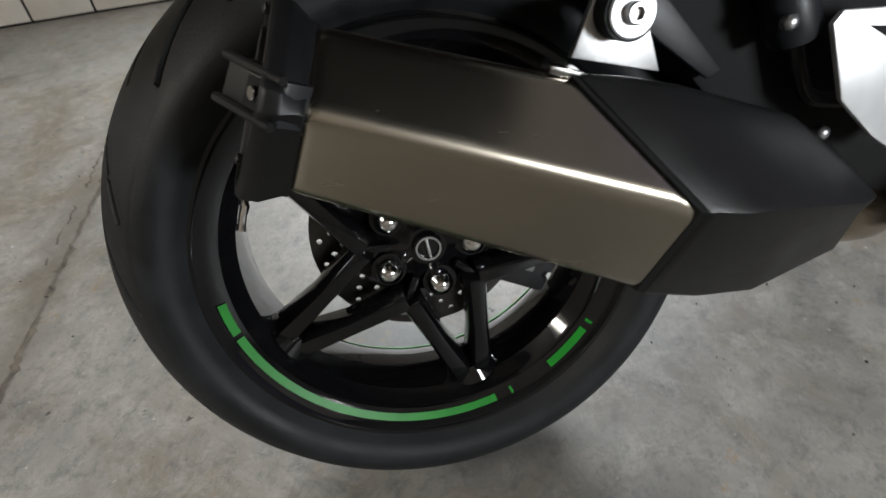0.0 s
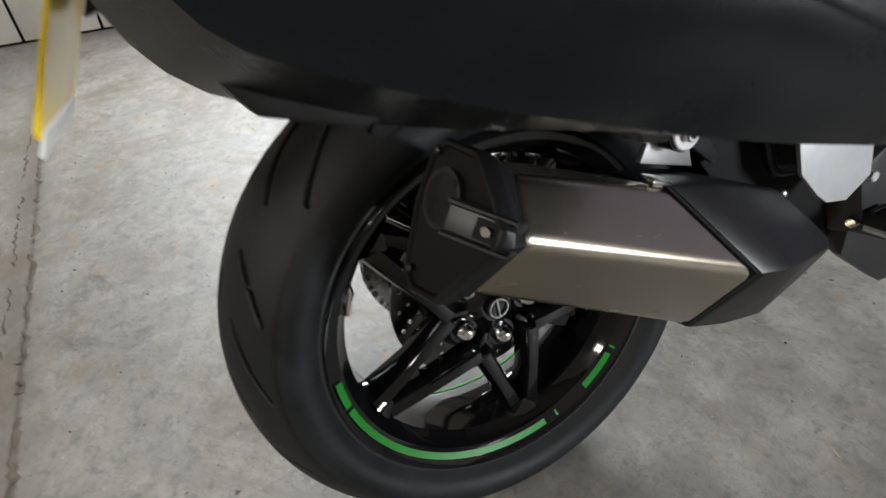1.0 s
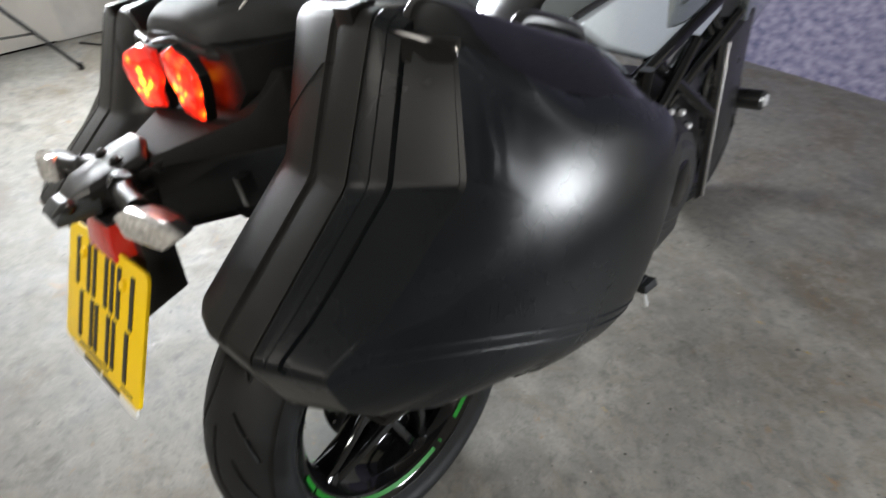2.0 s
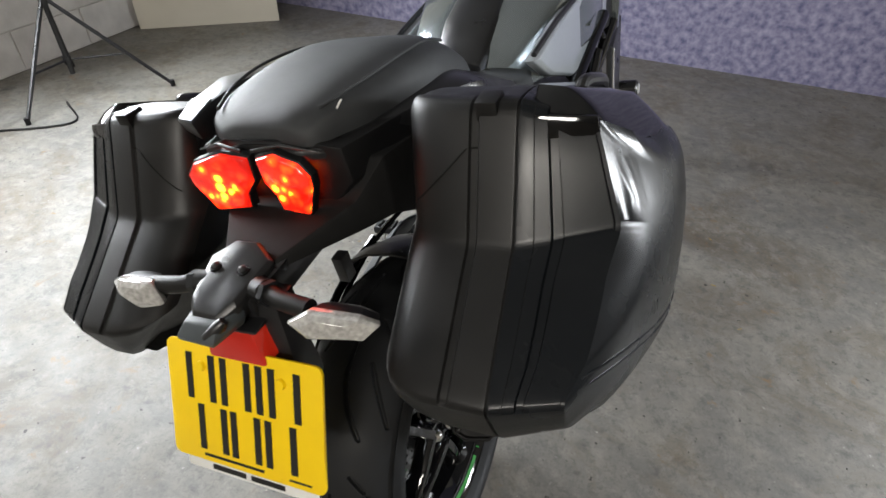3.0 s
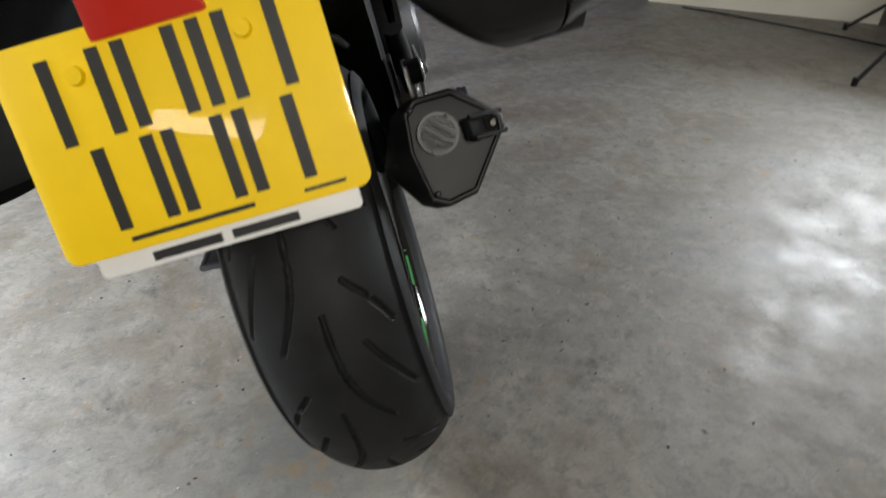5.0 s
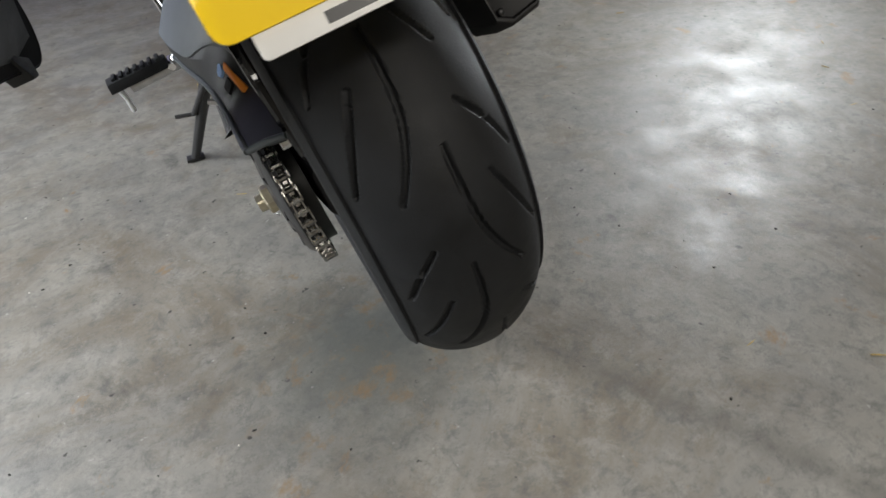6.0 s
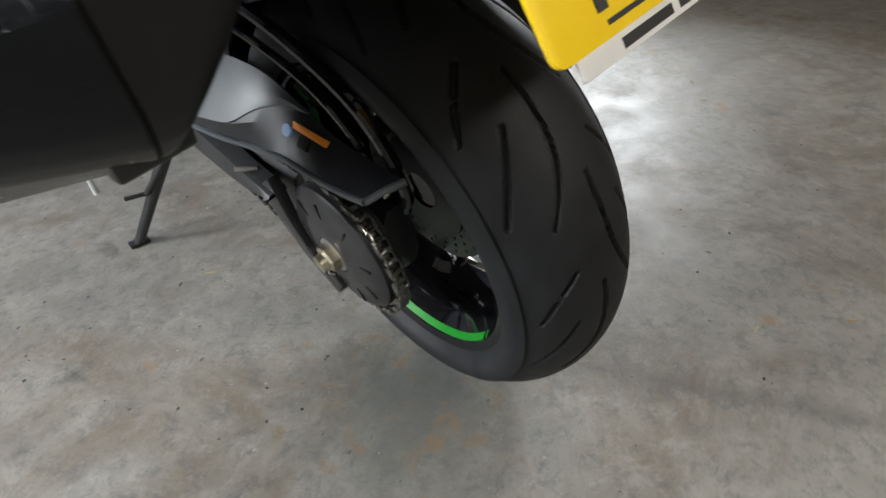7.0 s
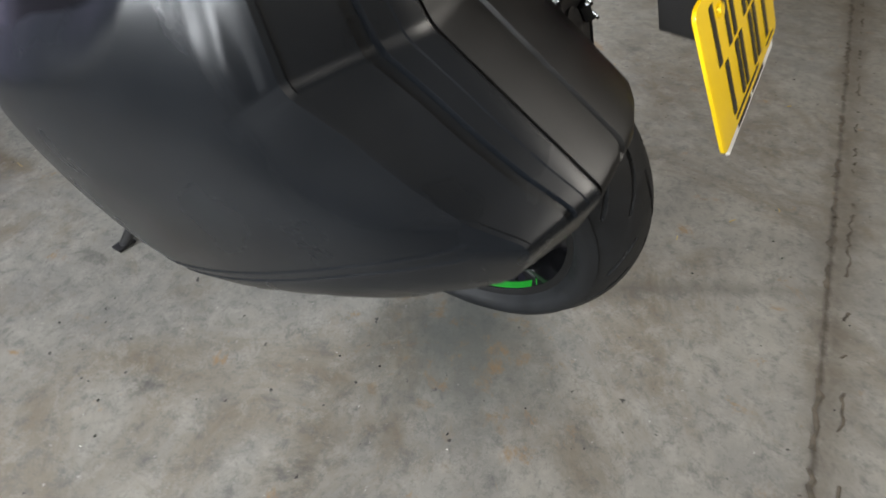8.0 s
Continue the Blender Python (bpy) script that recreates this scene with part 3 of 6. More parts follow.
def tyre(name, centre, r_out, half, r_rim, repeats, label):
    """A tyre whose tread grooves are cut into the surface."""
    k = r_out - 0.320
    prof = [(-0.072, 0.222), (-0.079, 0.230), (-0.086, 0.2345), (-0.0925, 0.243), (-0.0955, 0.254), (-0.0935, 0.265), (-0.088, 0.2745)]
    crown = [(math.sin(a) * 0.1, 0.220 + 0.1 * math.cos(a)) for a in np.linspace(-1.02, 1.02, 113)]
    prof = prof + crown + [(-x, r) for x, r in prof[::-1]]
    px = np.array([p[0] for p in prof]) * half / 0.0955
    pr = np.array([p[1] for p in prof]) + k
    pr = np.where(pr < 0.25 + k, r_rim - 0.008 + (pr - 0.222 - k) * (0.25 + k - r_rim + 0.008) / 0.028, pr)
    na = 1260
    seg = np.hypot(np.diff(px), np.diff(pr))
    w = np.r_[0, np.cumsum(seg)]
    w = w - w[-1] / 2
    ang_ = np.arange(na) * math.tau / na
    s = ang_ * r_out
    period = math.tau * r_out / repeats
    S, Wd = np.meshgrid(s, w, indexing="ij")
    depth = np.zeros_like(S)
    lines = [
        [(0.0, 0.009), (0.045, 0.009), (0.09, 0.014), (0.129, 0.029), (0.163, 0.048)],
        [(-0.030, 0.041), (0.0025, 0.068), (0.036, 0.087)],
        [(0.046, 0.045), (0.0875, 0.065), (0.14, 0.090)],
    ]
    for side, start in ((1, 153.5), (-1, 131.0)):
        sl = (S - radians(start) * r_out) % period
        for line in lines:
            line = [(a * period / 0.2525, b) for a, b in line]
            pts = [(p.x, p.y) for p in smooth_line([(a, b, 0) for a, b in line], 4)]
            total = len(pts) - 1
            for i, ((a, b), (c, d)) in enumerate(zip(pts, pts[1:])):
                taper = 0.4 + 0.6 * math.sin(math.pi * (0.1 + 0.8 * (i + 0.5) / total))
                for off in (0, period, -period):
                    if off and -0.01 < min(a, c) and max(a, c) < period - 0.01:
                        continue
                    qs, qw = sl - a + off, side * Wd - b
                    ds, dw = c - a, d - b
                    t = np.clip((qs * ds + qw * dw) / (ds * ds + dw * dw), 0, 1)
                    dist = np.hypot(qs - t * ds, qw - t * dw)
                    depth = np.maximum(depth, 0.0062 * (0.5 + 0.5 * taper) * smoothstep((0.0040 * (0.55 + 0.45 * taper) - dist) / 0.0016))
    # unit outward normal of the section
    tx, tr = np.gradient(px), np.gradient(pr)
    ln = np.hypot(tx, tr)
    nx, nr = -tr / ln, tx / ln
    X = px[None, :] - depth * nx[None, :]
    Rr = pr[None, :] - depth * nr[None, :]
    co = np.stack([centre[0] + X, centre[1] + Rr * np.cos(ang_)[:, None], centre[2] + Rr * np.sin(ang_)[:, None]], -1).reshape(-1, 3)
    m_ = len(px)
    i, j = np.meshgrid(np.arange(na), np.arange(m_ - 1), indexing="ij")
    a = i * m_ + j
    b = ((i + 1) % na) * m_ + j
    faces = np.stack([a, b, b + 1, a + 1], -1).reshape(-1, 4)
    me = bpy.data.meshes.new(name)
    me.from_pydata(co.tolist(), [], faces.tolist())
    me.materials.append(M["rubber"])
    shade(me, 50)
    ob = new(name, me)
    ob.parent = bike
    ob["label"] = label
    return ob


tyre("rear_tyre", HUB, 0.3215, 0.1015, 0.235, 8, "wide black rubber tyre with curved tread grooves")

# rear rim with star spokes
rim_prof = [(-0.072, 0.226), (-0.0795, 0.2315), (-0.0815, 0.229), (-0.080, 0.222), (-0.0765, 0.2130), (-0.0605, 0.2040), (-0.048, 0.1972), (-0.034, 0.1897), (-0.02, 0.1852), (0.02, 0.1845), (0.046, 0.187), (0.058, 0.1965), (0.066, 0.2005), (0.073, 0.2165), (0.080, 0.222), (0.0815, 0.229), (0.0795, 0.2315), (0.072, 0.226), (0.05, 0.212), (0.0, 0.196), (-0.05, 0.212)]
rim_prof = [(x * 1.01, r + 0.0062) for x, r in rim_prof]
rim = part("rear_rim", lathe(rim_prof, steps=160), M["gloss"], bike, "gloss black cast wheel rim", 30)


def stripe(side, a0, a1):
    p = [(0.0727, 0.2130), (0.0688, 0.2052), (0.0696, 0.2047), (0.0738, 0.2126)] if side > 0 else [(0.0745, 0.2117), (0.0650, 0.2064), (0.0646, 0.2053), (0.0745, 0.2109)]
    p = [(x * 1.01, r + 0.0062) for x, r in p]
    part("rim_stripe", lathe([(side * x, r) for x, r in p], steps=max(6, int((a1 - a0) / 2)), a0=radians(a0), a1=radians(a1)), M["green"], rim, "bright green rim stripe")


for side, spans in ((1, ((-178, -168), (-166.5, -77), (-72, -71.2), (-57, -41), (-38.5, -37.7))), (-1, ((-139.5, -40), (-143.5, -142.6), (-25, -8), (155, 170)))):
    for a0, a1 in spans:
        stripe(side, a0, a1)

SPOKE0 = -153


def spoke_arm(rim_at, hub_at, w0, w1):
    p0, p1 = polar(0.066, hub_at, 0.050), polar(0.189, rim_at, 0.034)
    mid = (p0 + p1) / 2 + Vector((0.005, 0, 0))
    rings = []
    for p, w, th in ((p0, w0, 0.017), (mid, (w0 + w1) * 0.40, 0.016), (p1, w1, 0.02)):
        d = (p1 - p0).normalized()
        side = d.cross(Vector((1, 0, 0))).normalized()
        out = side.cross(d).normalized()
        if out.x < 0:
            out = -out
        c = 0.6
        rings.append([p + side * w * u + out * th * v for u, v in ((-1, -1), (1, -1), (1, 0.3), (c, 1), (-c, 1), (-1, 0.3))])
    return loft(rings, 0.002)


for k in range(5):
    base = SPOKE0 + 72 * k
    for off in (-36, 36):
        part("spoke_arm", spoke_arm(base + off * 0.09, base + off * 0.98, 0.0135, 0.0155), M["gloss"], rim)
    part("spoke_root", tube([polar(0.172, base, 0.032), polar(0.19, base, 0.030)], [0.022, 0.032], 12), M["gloss"], rim)
part("hub", lathe([(0.0, 0.0), (0.0, 0.068), (0.028, 0.067), (0.036, 0.060), (0.041, 0.045), (0.050, 0.028), (0.056, 0.021), (0.056, 0.0)], closed=False, steps=60), M["gloss"], rim)
part("wheel_nut", lathe([(0.054, 0.0165), (0.062, 0.0155), (0.0635, 0.0135), (0.0605, 0.012), (0.0605, 0.0)], closed=False, steps=48), M["gloss"], rim, "slotted black wheel nut")
part("nut_slot", box((0.0608, -0.012, 0.3185), (0.0635, 0.012, 0.3215), 0.0008, Matrix.Translation((0, 0, 0.32)) @ Matrix.Rotation(radians(95), 4, "X") @ Matrix.Translation((0, 0, -0.32))), M["alloy"], rim)
part("nut_ring", lathe([(0.0622, 0.0135), (0.0648, 0.0135), (0.0648, 0.0118), (0.0622, 0.0118)], steps=48), M["alloy"], rim)
for k in range(5):
    a = SPOKE0 + 72 * k
    part("lug_nut", hex_nut(polar(0.05, a, 0.044), (1, 0, 0), 0.0140, 0.012, sides=18, dome=0.009), M["chrome"], rim, "domed chrome wheel nut", 50)
    part("lug_seat", lathe([(0.040, 0.019), (0.047, 0.019), (0.047, 0.0), ], centre=polar(0.05, a), closed=False, steps=24), M["gloss"], rim)
    b = a + 36
    part("hub_rib", box((0.02, -0.004, -0.011), (0.056, 0.004, 0.02), 0.002, Matrix.Translation(polar(0.05, b)) @ Matrix.Rotation(radians(b - 90), 4, "X")), M["gloss"], rim)
part("valve", tube([polar(0.198, 153.5, 0.030), polar(0.190, 154, 0.033), polar(0.187, 156, 0.036), polar(0.188, 159, 0.038), polar(0.1885, 163.5, 0.041)], [0.0055, 0.0052, 0.0048, 0.004, 0.0046], 10), M["chrome"], rim, "chrome angled tyre valve")

# brake disc and caliper
def drilled_ring(x0, x1, r0, r1, rings, n):
    """A flat ring of steel with rows of holes drilled right through."""
    bm = bmesh.new()
    edges = []

    def circle(centre, r, steps):
        vs = [bm.verts.new((x0, centre.y + r * math.cos(math.tau * k / steps), centre.z + r * math.sin(math.tau * k / steps))) for k in range(steps)]
        edges.extend(bm.edges.new((a, b)) for a, b in zip(vs, vs[1:] + vs[:1]))

    circle(HUB, r1, 96)
    circle(HUB, r0, 72)
    for k in range(n):
        for r, off in rings:
            circle(polar(r, 360 / n * k + off), 0.0034, 8)
    bmesh.ops.triangle_fill(bm, use_beauty=True, edges=edges, normal=(1, 0, 0))
    side_ = bmesh.ops.extrude_face_region(bm, geom=bm.faces[:])["geom"]
    for v in side_:
        if isinstance(v, bmesh.types.BMVert):
            v.co.x = x1
    bmesh.ops.recalc_face_normals(bm, faces=bm.faces)
    return bm


part("brake_disc", drilled_ring(0.0035, 0.0085, 0.080, 0.1235, ((0.088, 0), (0.1005, 5), (0.113, 10)), 24), M["disc"], bike, "drilled steel brake disc")
part("disc_carrier", lathe([(-0.003, 0.03), (0.0105, 0.03), (0.0105, 0.083), (-0.003, 0.083)], steps=60), M["engine"], bike)
cal = part("brake_caliper", prism([(0.075, 0.235), (0.135, 0.20), (0.158, 0.235), (0.15, 0.285), (0.10, 0.30)], -0.046, 0.010, 0.006), M["engine"], bike, "black brake caliper")
part("caliper_pad", prism([(0.095, 0.25), (0.125, 0.235), (0.138, 0.262), (0.11, 0.28)], 0.008, 0.016, 0.002), M["alloy"], cal)
for y, z in ((0.09, 0.245), (0.145, 0.225), (0.145, 0.275)):
    part("caliper_bolt", hex_nut((0.008, y, z), (1, 0, 0), 0.006, 0.008), M["chrome"], cal)

# swingarm, left side
arm_rings = []
for y, z, hy, x0, x1 in ((0.62, 0.40, 0.075, -0.17, 0.10), (0.50, 0.395, 0.075, -0.165, 0.08), (0.40, 0.385, 0.065, -0.155, -0.05), (0.28, 0.365, 0.058, -0.15, -0.088), (0.15, 0.345, 0.062, -0.135, -0.062), (0.0, 0.32, 0.070, -0.11, -0.06), (-0.055, 0.32, 0.05, -0.105, -0.062)):
    c = 0.35 * hy
    arm_rings.append([(x0, y, z - hy + c), (x0 + 0.012, y, z - hy), (x1 - 0.012, y, z - hy), (x1, y, z - hy + c), (x1, y, z + hy - c), (x1 - 0.012, y, z + hy), (x0 + 0.012, y, z + hy), (x0, y, z + hy - c)])
part("swingarm", loft(arm_rings, 0.004), M["engine"], bike, "black single-sided swingarm")
part("axle_carrier", lathe([(-0.112, 0.0), (-0.112, 0.088), (-0.13, 0.088)], closed=False, steps=60), M["engine"], bike)

# sprocket and chain
bm = bmesh.new()
teeth = 44
out = []
for k in range(teeth * 4):
    r = 0.113 if k % 4 in (0, 1) else 0.107
    out.append((r * math.cos(k * math.tau / (teeth * 4)), 0.32 + r * math.sin(k * math.tau / (teeth * 4))))
part("sprocket", prism(out, -0.139, -0.133, 0), M["chain"], bike, "oily steel rear sprocket")
cover = part("sprocket_cover", lathe([(-0.133, 0.100), (-0.148, 0.098), (-0.156, 0.088), (-0.158, 0.06), (-0.162, 0.05), (-0.162, 0.028)], closed=False, steps=80), M["satin"], bike, "matt black plastic sprocket cover")
for k in range(9):
    a = 40 * k + 12
    part("cover_slot", box((-0.1585, -0.0018, -0.012), (-0.154, 0.0018, 0.012), 0.0006, Matrix.Translation(polar(0.073, a)) @ Matrix.Rotation(radians(a - 90), 4, "X")), M["dark"], cover)
axle = part("axle_nut", hex_nut(polar(0, 0, -0.160), (-1, 0, 0), 0.021, 0.016), M["bolt"], bike, "golden zinc axle nut", 20)
part("axle_tip", tube([polar(0, 0, -0.17), polar(0, 0, -0.186)], [0.0135, 0.0125], 20), M["bolt"], axle)
part("nut_washer", lathe([(-0.158, 0.0), (-0.158, 0.027), (-0.162, 0.027), (-0.162, 0.0)], closed=False, steps=40), M["alloy"], axle)
part("split_pin", tube([polar(0.022, -60, -0.172), polar(0.03, -75, -0.176), polar(0.036, -80, -0.17)], 0.0018, 6), M["alloy"], axle)

chain = new("chain")
chain.parent = bike
pts = []
front, rf, rr = Vector((0, 0.60, 0.40)), 0.045, 0.1105
d = front - HUB
base = math.degrees(math.atan2(d.z, d.y))
delta = math.degrees(math.asin((rr - rf) / d.length))
for a in np.linspace(base + 90 - delta, base + 270 + delta, 36):
    pts.append(polar(rr, a, -0.136))
for a in np.linspace(base + 270 + delta, base + 450 - delta, 14):
    pts.append(polar(rf, a, -0.136, front))
pts.append(pts[0])
lens_ = [0]
for a, b in zip(pts, pts[1:]):
    lens_.append(lens_[-1] + (b - a).length)
count = int(lens_[-1] / 0.0159)


def on_chain(s):
    s %= lens_[-1]
    i = max(k for k, v in enumerate(lens_) if v <= s)
    i = min(i, len(pts) - 2)
    return pts[i].lerp(pts[i + 1], (s - lens_[i]) / (lens_[i + 1] - lens_[i]))


def link_mesh(outer):
    bm = bmesh.new()
    o = 0.0085 if outer else 0.0062
    shape = [(0.0125 * math.cos(a) * (1 if abs(math.cos(a)) > 0.5 else 0.8), (0.0068 if abs(math.sin(a)) < 0.9 else 0.0052) * math.sin(a)) for a in [k * math.tau / 10 for k in range(10)]]
    for s in (-1, 1):
        prism(shape, s * o - 0.001, s * o + 0.001, 0, bm=bm)
    if not outer:
        for y in (-0.0079, 0.0079):
            tube([(-0.0095, y, 0), (0.0095, y, 0)], 0.004, 8, bm)
    bmesh.ops.recalc_face_normals(bm, faces=bm.faces)
    me = bpy.data.meshes.new("link")
    bm.to_mesh(me)
    bm.free()
    me.materials.append(M["chain"])
    return me


links = [link_mesh(False), link_mesh(True)]
for k in range(count):
    a, b = on_chain(k * lens_[-1] / count), on_chain((k + 1) * lens_[-1] / count)
    ob = new("link", links[k % 2])
    ob.parent = chain
    dd = b - a
    ob.matrix_local = Matrix.Translation((a + b) / 2) @ Matrix.Rotation(math.atan2(dd.z, dd.y), 4, "X")

# chain guard
# top edge, fold and lower edge from the blunt tip forwards
GUARD = [
    ((-0.108, -0.152, 0.470), (-0.130, -0.143, 0.469), (-0.150, -0.133, 0.4635)),
    ((-0.108, -0.090, 0.475), (-0.131, -0.090, 0.469), (-0.152, -0.090, 0.459)),
    ((-0.109, -0.030, 0.485), (-0.133, -0.030, 0.473), (-0.154, -0.030, 0.458)),
    ((-0.110, 0.012, 0.505), (-0.125, 0.0135, 0.498), (-0.157, 0.030, 0.464)),
    ((-0.112, 0.070, 0.534), (-0.150, 0.080, 0.495), (-0.166, 0.100, 0.462)),
    ((-0.116, 0.130, 0.547), (-0.170, 0.134, 0.488), (-0.178, 0.160, 0.463)),
    ((-0.125, 0.220, 0.550), (-0.187, 0.210, 0.488), (-0.190, 0.220, 0.470)),
    ((-0.140, 0.320, 0.540), (-0.198, 0.320, 0.480), (-0.200, 0.320, 0.455)),
    ((-0.150, 0.420, 0.500), (-0.200, 0.420, 0.445), (-0.200, 0.420, 0.420))]
guard_rings = []
for rows_ in zip(*[smooth_line(line_, 4) for line_ in zip(*GUARD)]):
    t_, f_, l_ = (Vector(v) for v in rows_)
    guard_rings.append([t_, f_, l_, l_ + Vector((0.006, 0, 0.002)), f_ + Vector((0.005, 0, -0.007)), t_ + Vector((-0.001, 0, -0.006))])
guard = part("chain_guard", loft(guard_rings), M["guard"], bike, "dark grey plastic chain guard", 24)
crest_rings = []
for t_, f_ in zip(smooth_line([g[0] for g in GUARD[3:]], 4), smooth_line([g[1] for g in GUARD[3:]], 4)):
    f_ = t_.lerp(f_, min(1.0, max(0.12, (f_.y + 0.005) / 0.13)))
    out_ = Vector((-0.0018, 0, 0.0018))
    crest_rings.append([t_ + out_, t_.lerp(f_, 0.5) + out_ * 2.2, f_ + out_, f_ - out_, t_ - out_])
part("guard_crest", loft(crest_rings), M["guard_light"], guard, "lighter grey moulded crest", 30)
part("guard_rim", tube([Vector(v) + Vector((-0.001, 0, 0)) for v in smooth_line([g[2] for g in GUARD[:7]], 4)], 0.0038, 8), M["guard_light"], guard, "lighter grey rolled lower rim")
part("guard_end", tube([GUARD[0][0], GUARD[0][1], GUARD[0][2]], 0.0042, 8), M["guard_light"], guard)
bpy.context.view_layer.update()


def on_guard(x, y, z, lift):
    """A place on the guard's slanting face."""
    n_ = Vector((-0.64, 0, 0.77))
    ok, at_, nrm, _ = guard.ray_cast(Vector((x, y, z)) + n_ * 0.05, -n_)
    return (at_ if ok else Vector((x, y, z))) + n_ * lift


def guard_patch(name, corners, material, label=""):
    return part(name, loft([[on_guard(*c, -0.001) for c in corners], [on_guard(*c, 0.0032) for c in corners]]), material, guard, label)


guard_patch("guard_sticker", [(-0.1195, 0.0225, 0.491), (-0.1165, -0.0285, 0.481), (-0.1225, -0.0290, 0.476), (-0.1255, 0.0215, 0.486)], M["orange"], "orange warning sticker")
guard_patch("guard_badge", [(-0.134 + 0.0058 * math.cos(math.tau * k / 16), 0.031 + 0.0075 * math.sin(math.tau * k / 16), 0.487 + 0.0045 * math.cos(math.tau * k / 16)) for k in range(16)], M["sticker_blue"], "small blue round sticker")
guard_patch("guard_label", [(-0.128, 0.008, 0.483), (-0.127, -0.008, 0.480), (-0.138, -0.008, 0.472), (-0.139, 0.008, 0.475)], M["dark"])
part("guard_bolt", hex_nut((-0.106, -0.108, 0.440), (-1, 0, 0), 0.007, 0.012, sides=8), M["chrome"], guard)
part("chain_finger", prism([(0.10, 0.41), (0.165, 0.37), (0.10, 0.265), (0.035, 0.222), (0.022, 0.238), (0.078, 0.29), (0.098, 0.345)], -0.168, -0.150, 0.003), M["satin"], bike, "black plastic chain finger guard")
part("arm_cover", loft([[(-0.148, y, z0), (-0.172, y, z0 + 0.006), (-0.180, y, z0 * 0.6 + z1 * 0.4), (-0.174, y, z1), (-0.148, y, z1 + 0.004)] for y, z0, z1 in ((0.10, 0.380, 0.384), (0.13, 0.370, 0.388), (0.18, 0.352, 0.396), (0.235, 0.344, 0.410), (0.315, 0.3465, 0.425), (0.41, 0.355, 0.438), (0.50, 0.36, 0.445))], 0.002), M["engine"], bike, "black swingarm side cover", 30)
# bright bar added where the arm's rear end shows a highlight
part("arm_highlight_bar", tube([(-0.182, 0.172, 0.409), (-0.156, 0.163, 0.396)], 0.0045, 8), M["alloy"], bike, "short bare alloy bar for the highlight at the swingarm's rear")

axes[0] = RAKE
# rear hugger over the tyre
hug = []
for a in np.linspace(10, 78, 22):
    ring = []
    for x, r in ((-0.102, 0.300), (-0.09, 0.318), (-0.05, 0.336), (0.0, 0.342), (0.05, 0.336), (0.09, 0.318), (0.102, 0.300), (0.096, 0.300), (0.085, 0.314), (0.05, 0.331), (0.0, 0.337), (-0.05, 0.331), (-0.085, 0.314), (-0.096, 0.300)):
        ring.append(polar(r, a, x))
    hug.append(ring)
part("hugger", loft(hug, 0.001), M["satin"], bike, "black plastic rear hugger mudguard")
part("hugger_stay", tube(smooth_line([(-0.1, 0.17, 0.60), (-0.108, 0.03, 0.585), (-0.106, -0.08, 0.535), (-0.1, -0.12, 0.45), (-0.095, -0.10, 0.40)]), 0.008, 10), M["gloss"], bike, "gloss black brake hose and stay")
part("brake_hose", tube(smooth_line([(-0.11, 0.36, 0.56), (-0.115, 0.17, 0.575), (-0.112, 0.0, 0.54), (-0.1, -0.055, 0.46), (-0.092, -0.03, 0.40), (-0.08, 0.06, 0.30)]), 0.0055, 10), M["gloss"], bike, "black brake hose")

# silencer
axes[0] = pose(-0.007, 0.032, 0.008, 4.28, 0, 0)
sil = new("silencer")
sil.parent = bike
tagged(sil, "angular titanium-finish silencer with black end caps")
R0 = [(0.272, -0.072, 0.517), (0.217, -0.104, 0.459), (0.150, -0.108, 0.452), (0.115, -0.082, 0.500), (0.140, -0.052, 0.552), (0.232, -0.052, 0.558)]
R1 = [(0.294, 0.167, 0.389), (0.222, 0.154, 0.290), (0.150, 0.145, 0.287), (0.115, 0.150, 0.370), (0.145, 0.115, 0.470), (0.240, 0.108, 0.486)]
part("sleeve", loft([R0, R1], 0.013, segments=5), M["steel"], sil, "brushed titanium silencer sleeve")


def mix_ring(a, b, t, grow=0.0):
    pts = [Vector(p).lerp(Vector(q), t) for p, q in zip(a, b)]
    c = sum(pts, Vector()) / len(pts)
    return [p + (p - c).normalized() * grow for p in pts]


sil_axes = axes[0].copy()
axes[0] = LEVEL
S0 = [sil_axes @ Vector(p) for p in R0]


def on_face(x, z, out=0.0):
    """A place on the slanting rear face of the end cap."""
    return Vector((x + 0.006, -0.088 + 0.50 * (z - 0.575) + 0.12 * (x - 0.152) - out, z - 0.008 + 0.5 * out))


FACE = [(0.262, 0.530), (0.207, 0.468), (0.168, 0.464), (0.148, 0.474), (0.137, 0.535), (0.142, 0.578), (0.158, 0.590), (0.206, 0.588), (0.243, 0.560), (0.262, 0.543)]
BASE = [S0[0], S0[1], S0[2], S0[2].lerp(S0[3], 0.3), S0[3], S0[3].lerp(S0[4], 0.6), S0[4], S0[5], S0[5].lerp(S0[0], 0.5), S0[5].lerp(S0[0], 0.85)]
base_mid = sum(BASE, Vector()) / 10
fwd = (Vector(R1[3]) - Vector(R0[3])).normalized()


def face_ring(k, out):
    cx_, cz_ = 0.190, 0.528
    return [on_face(cx_ + (x - cx_) * k, cz_ + (z - cz_) * k, out) for x, z in FACE]


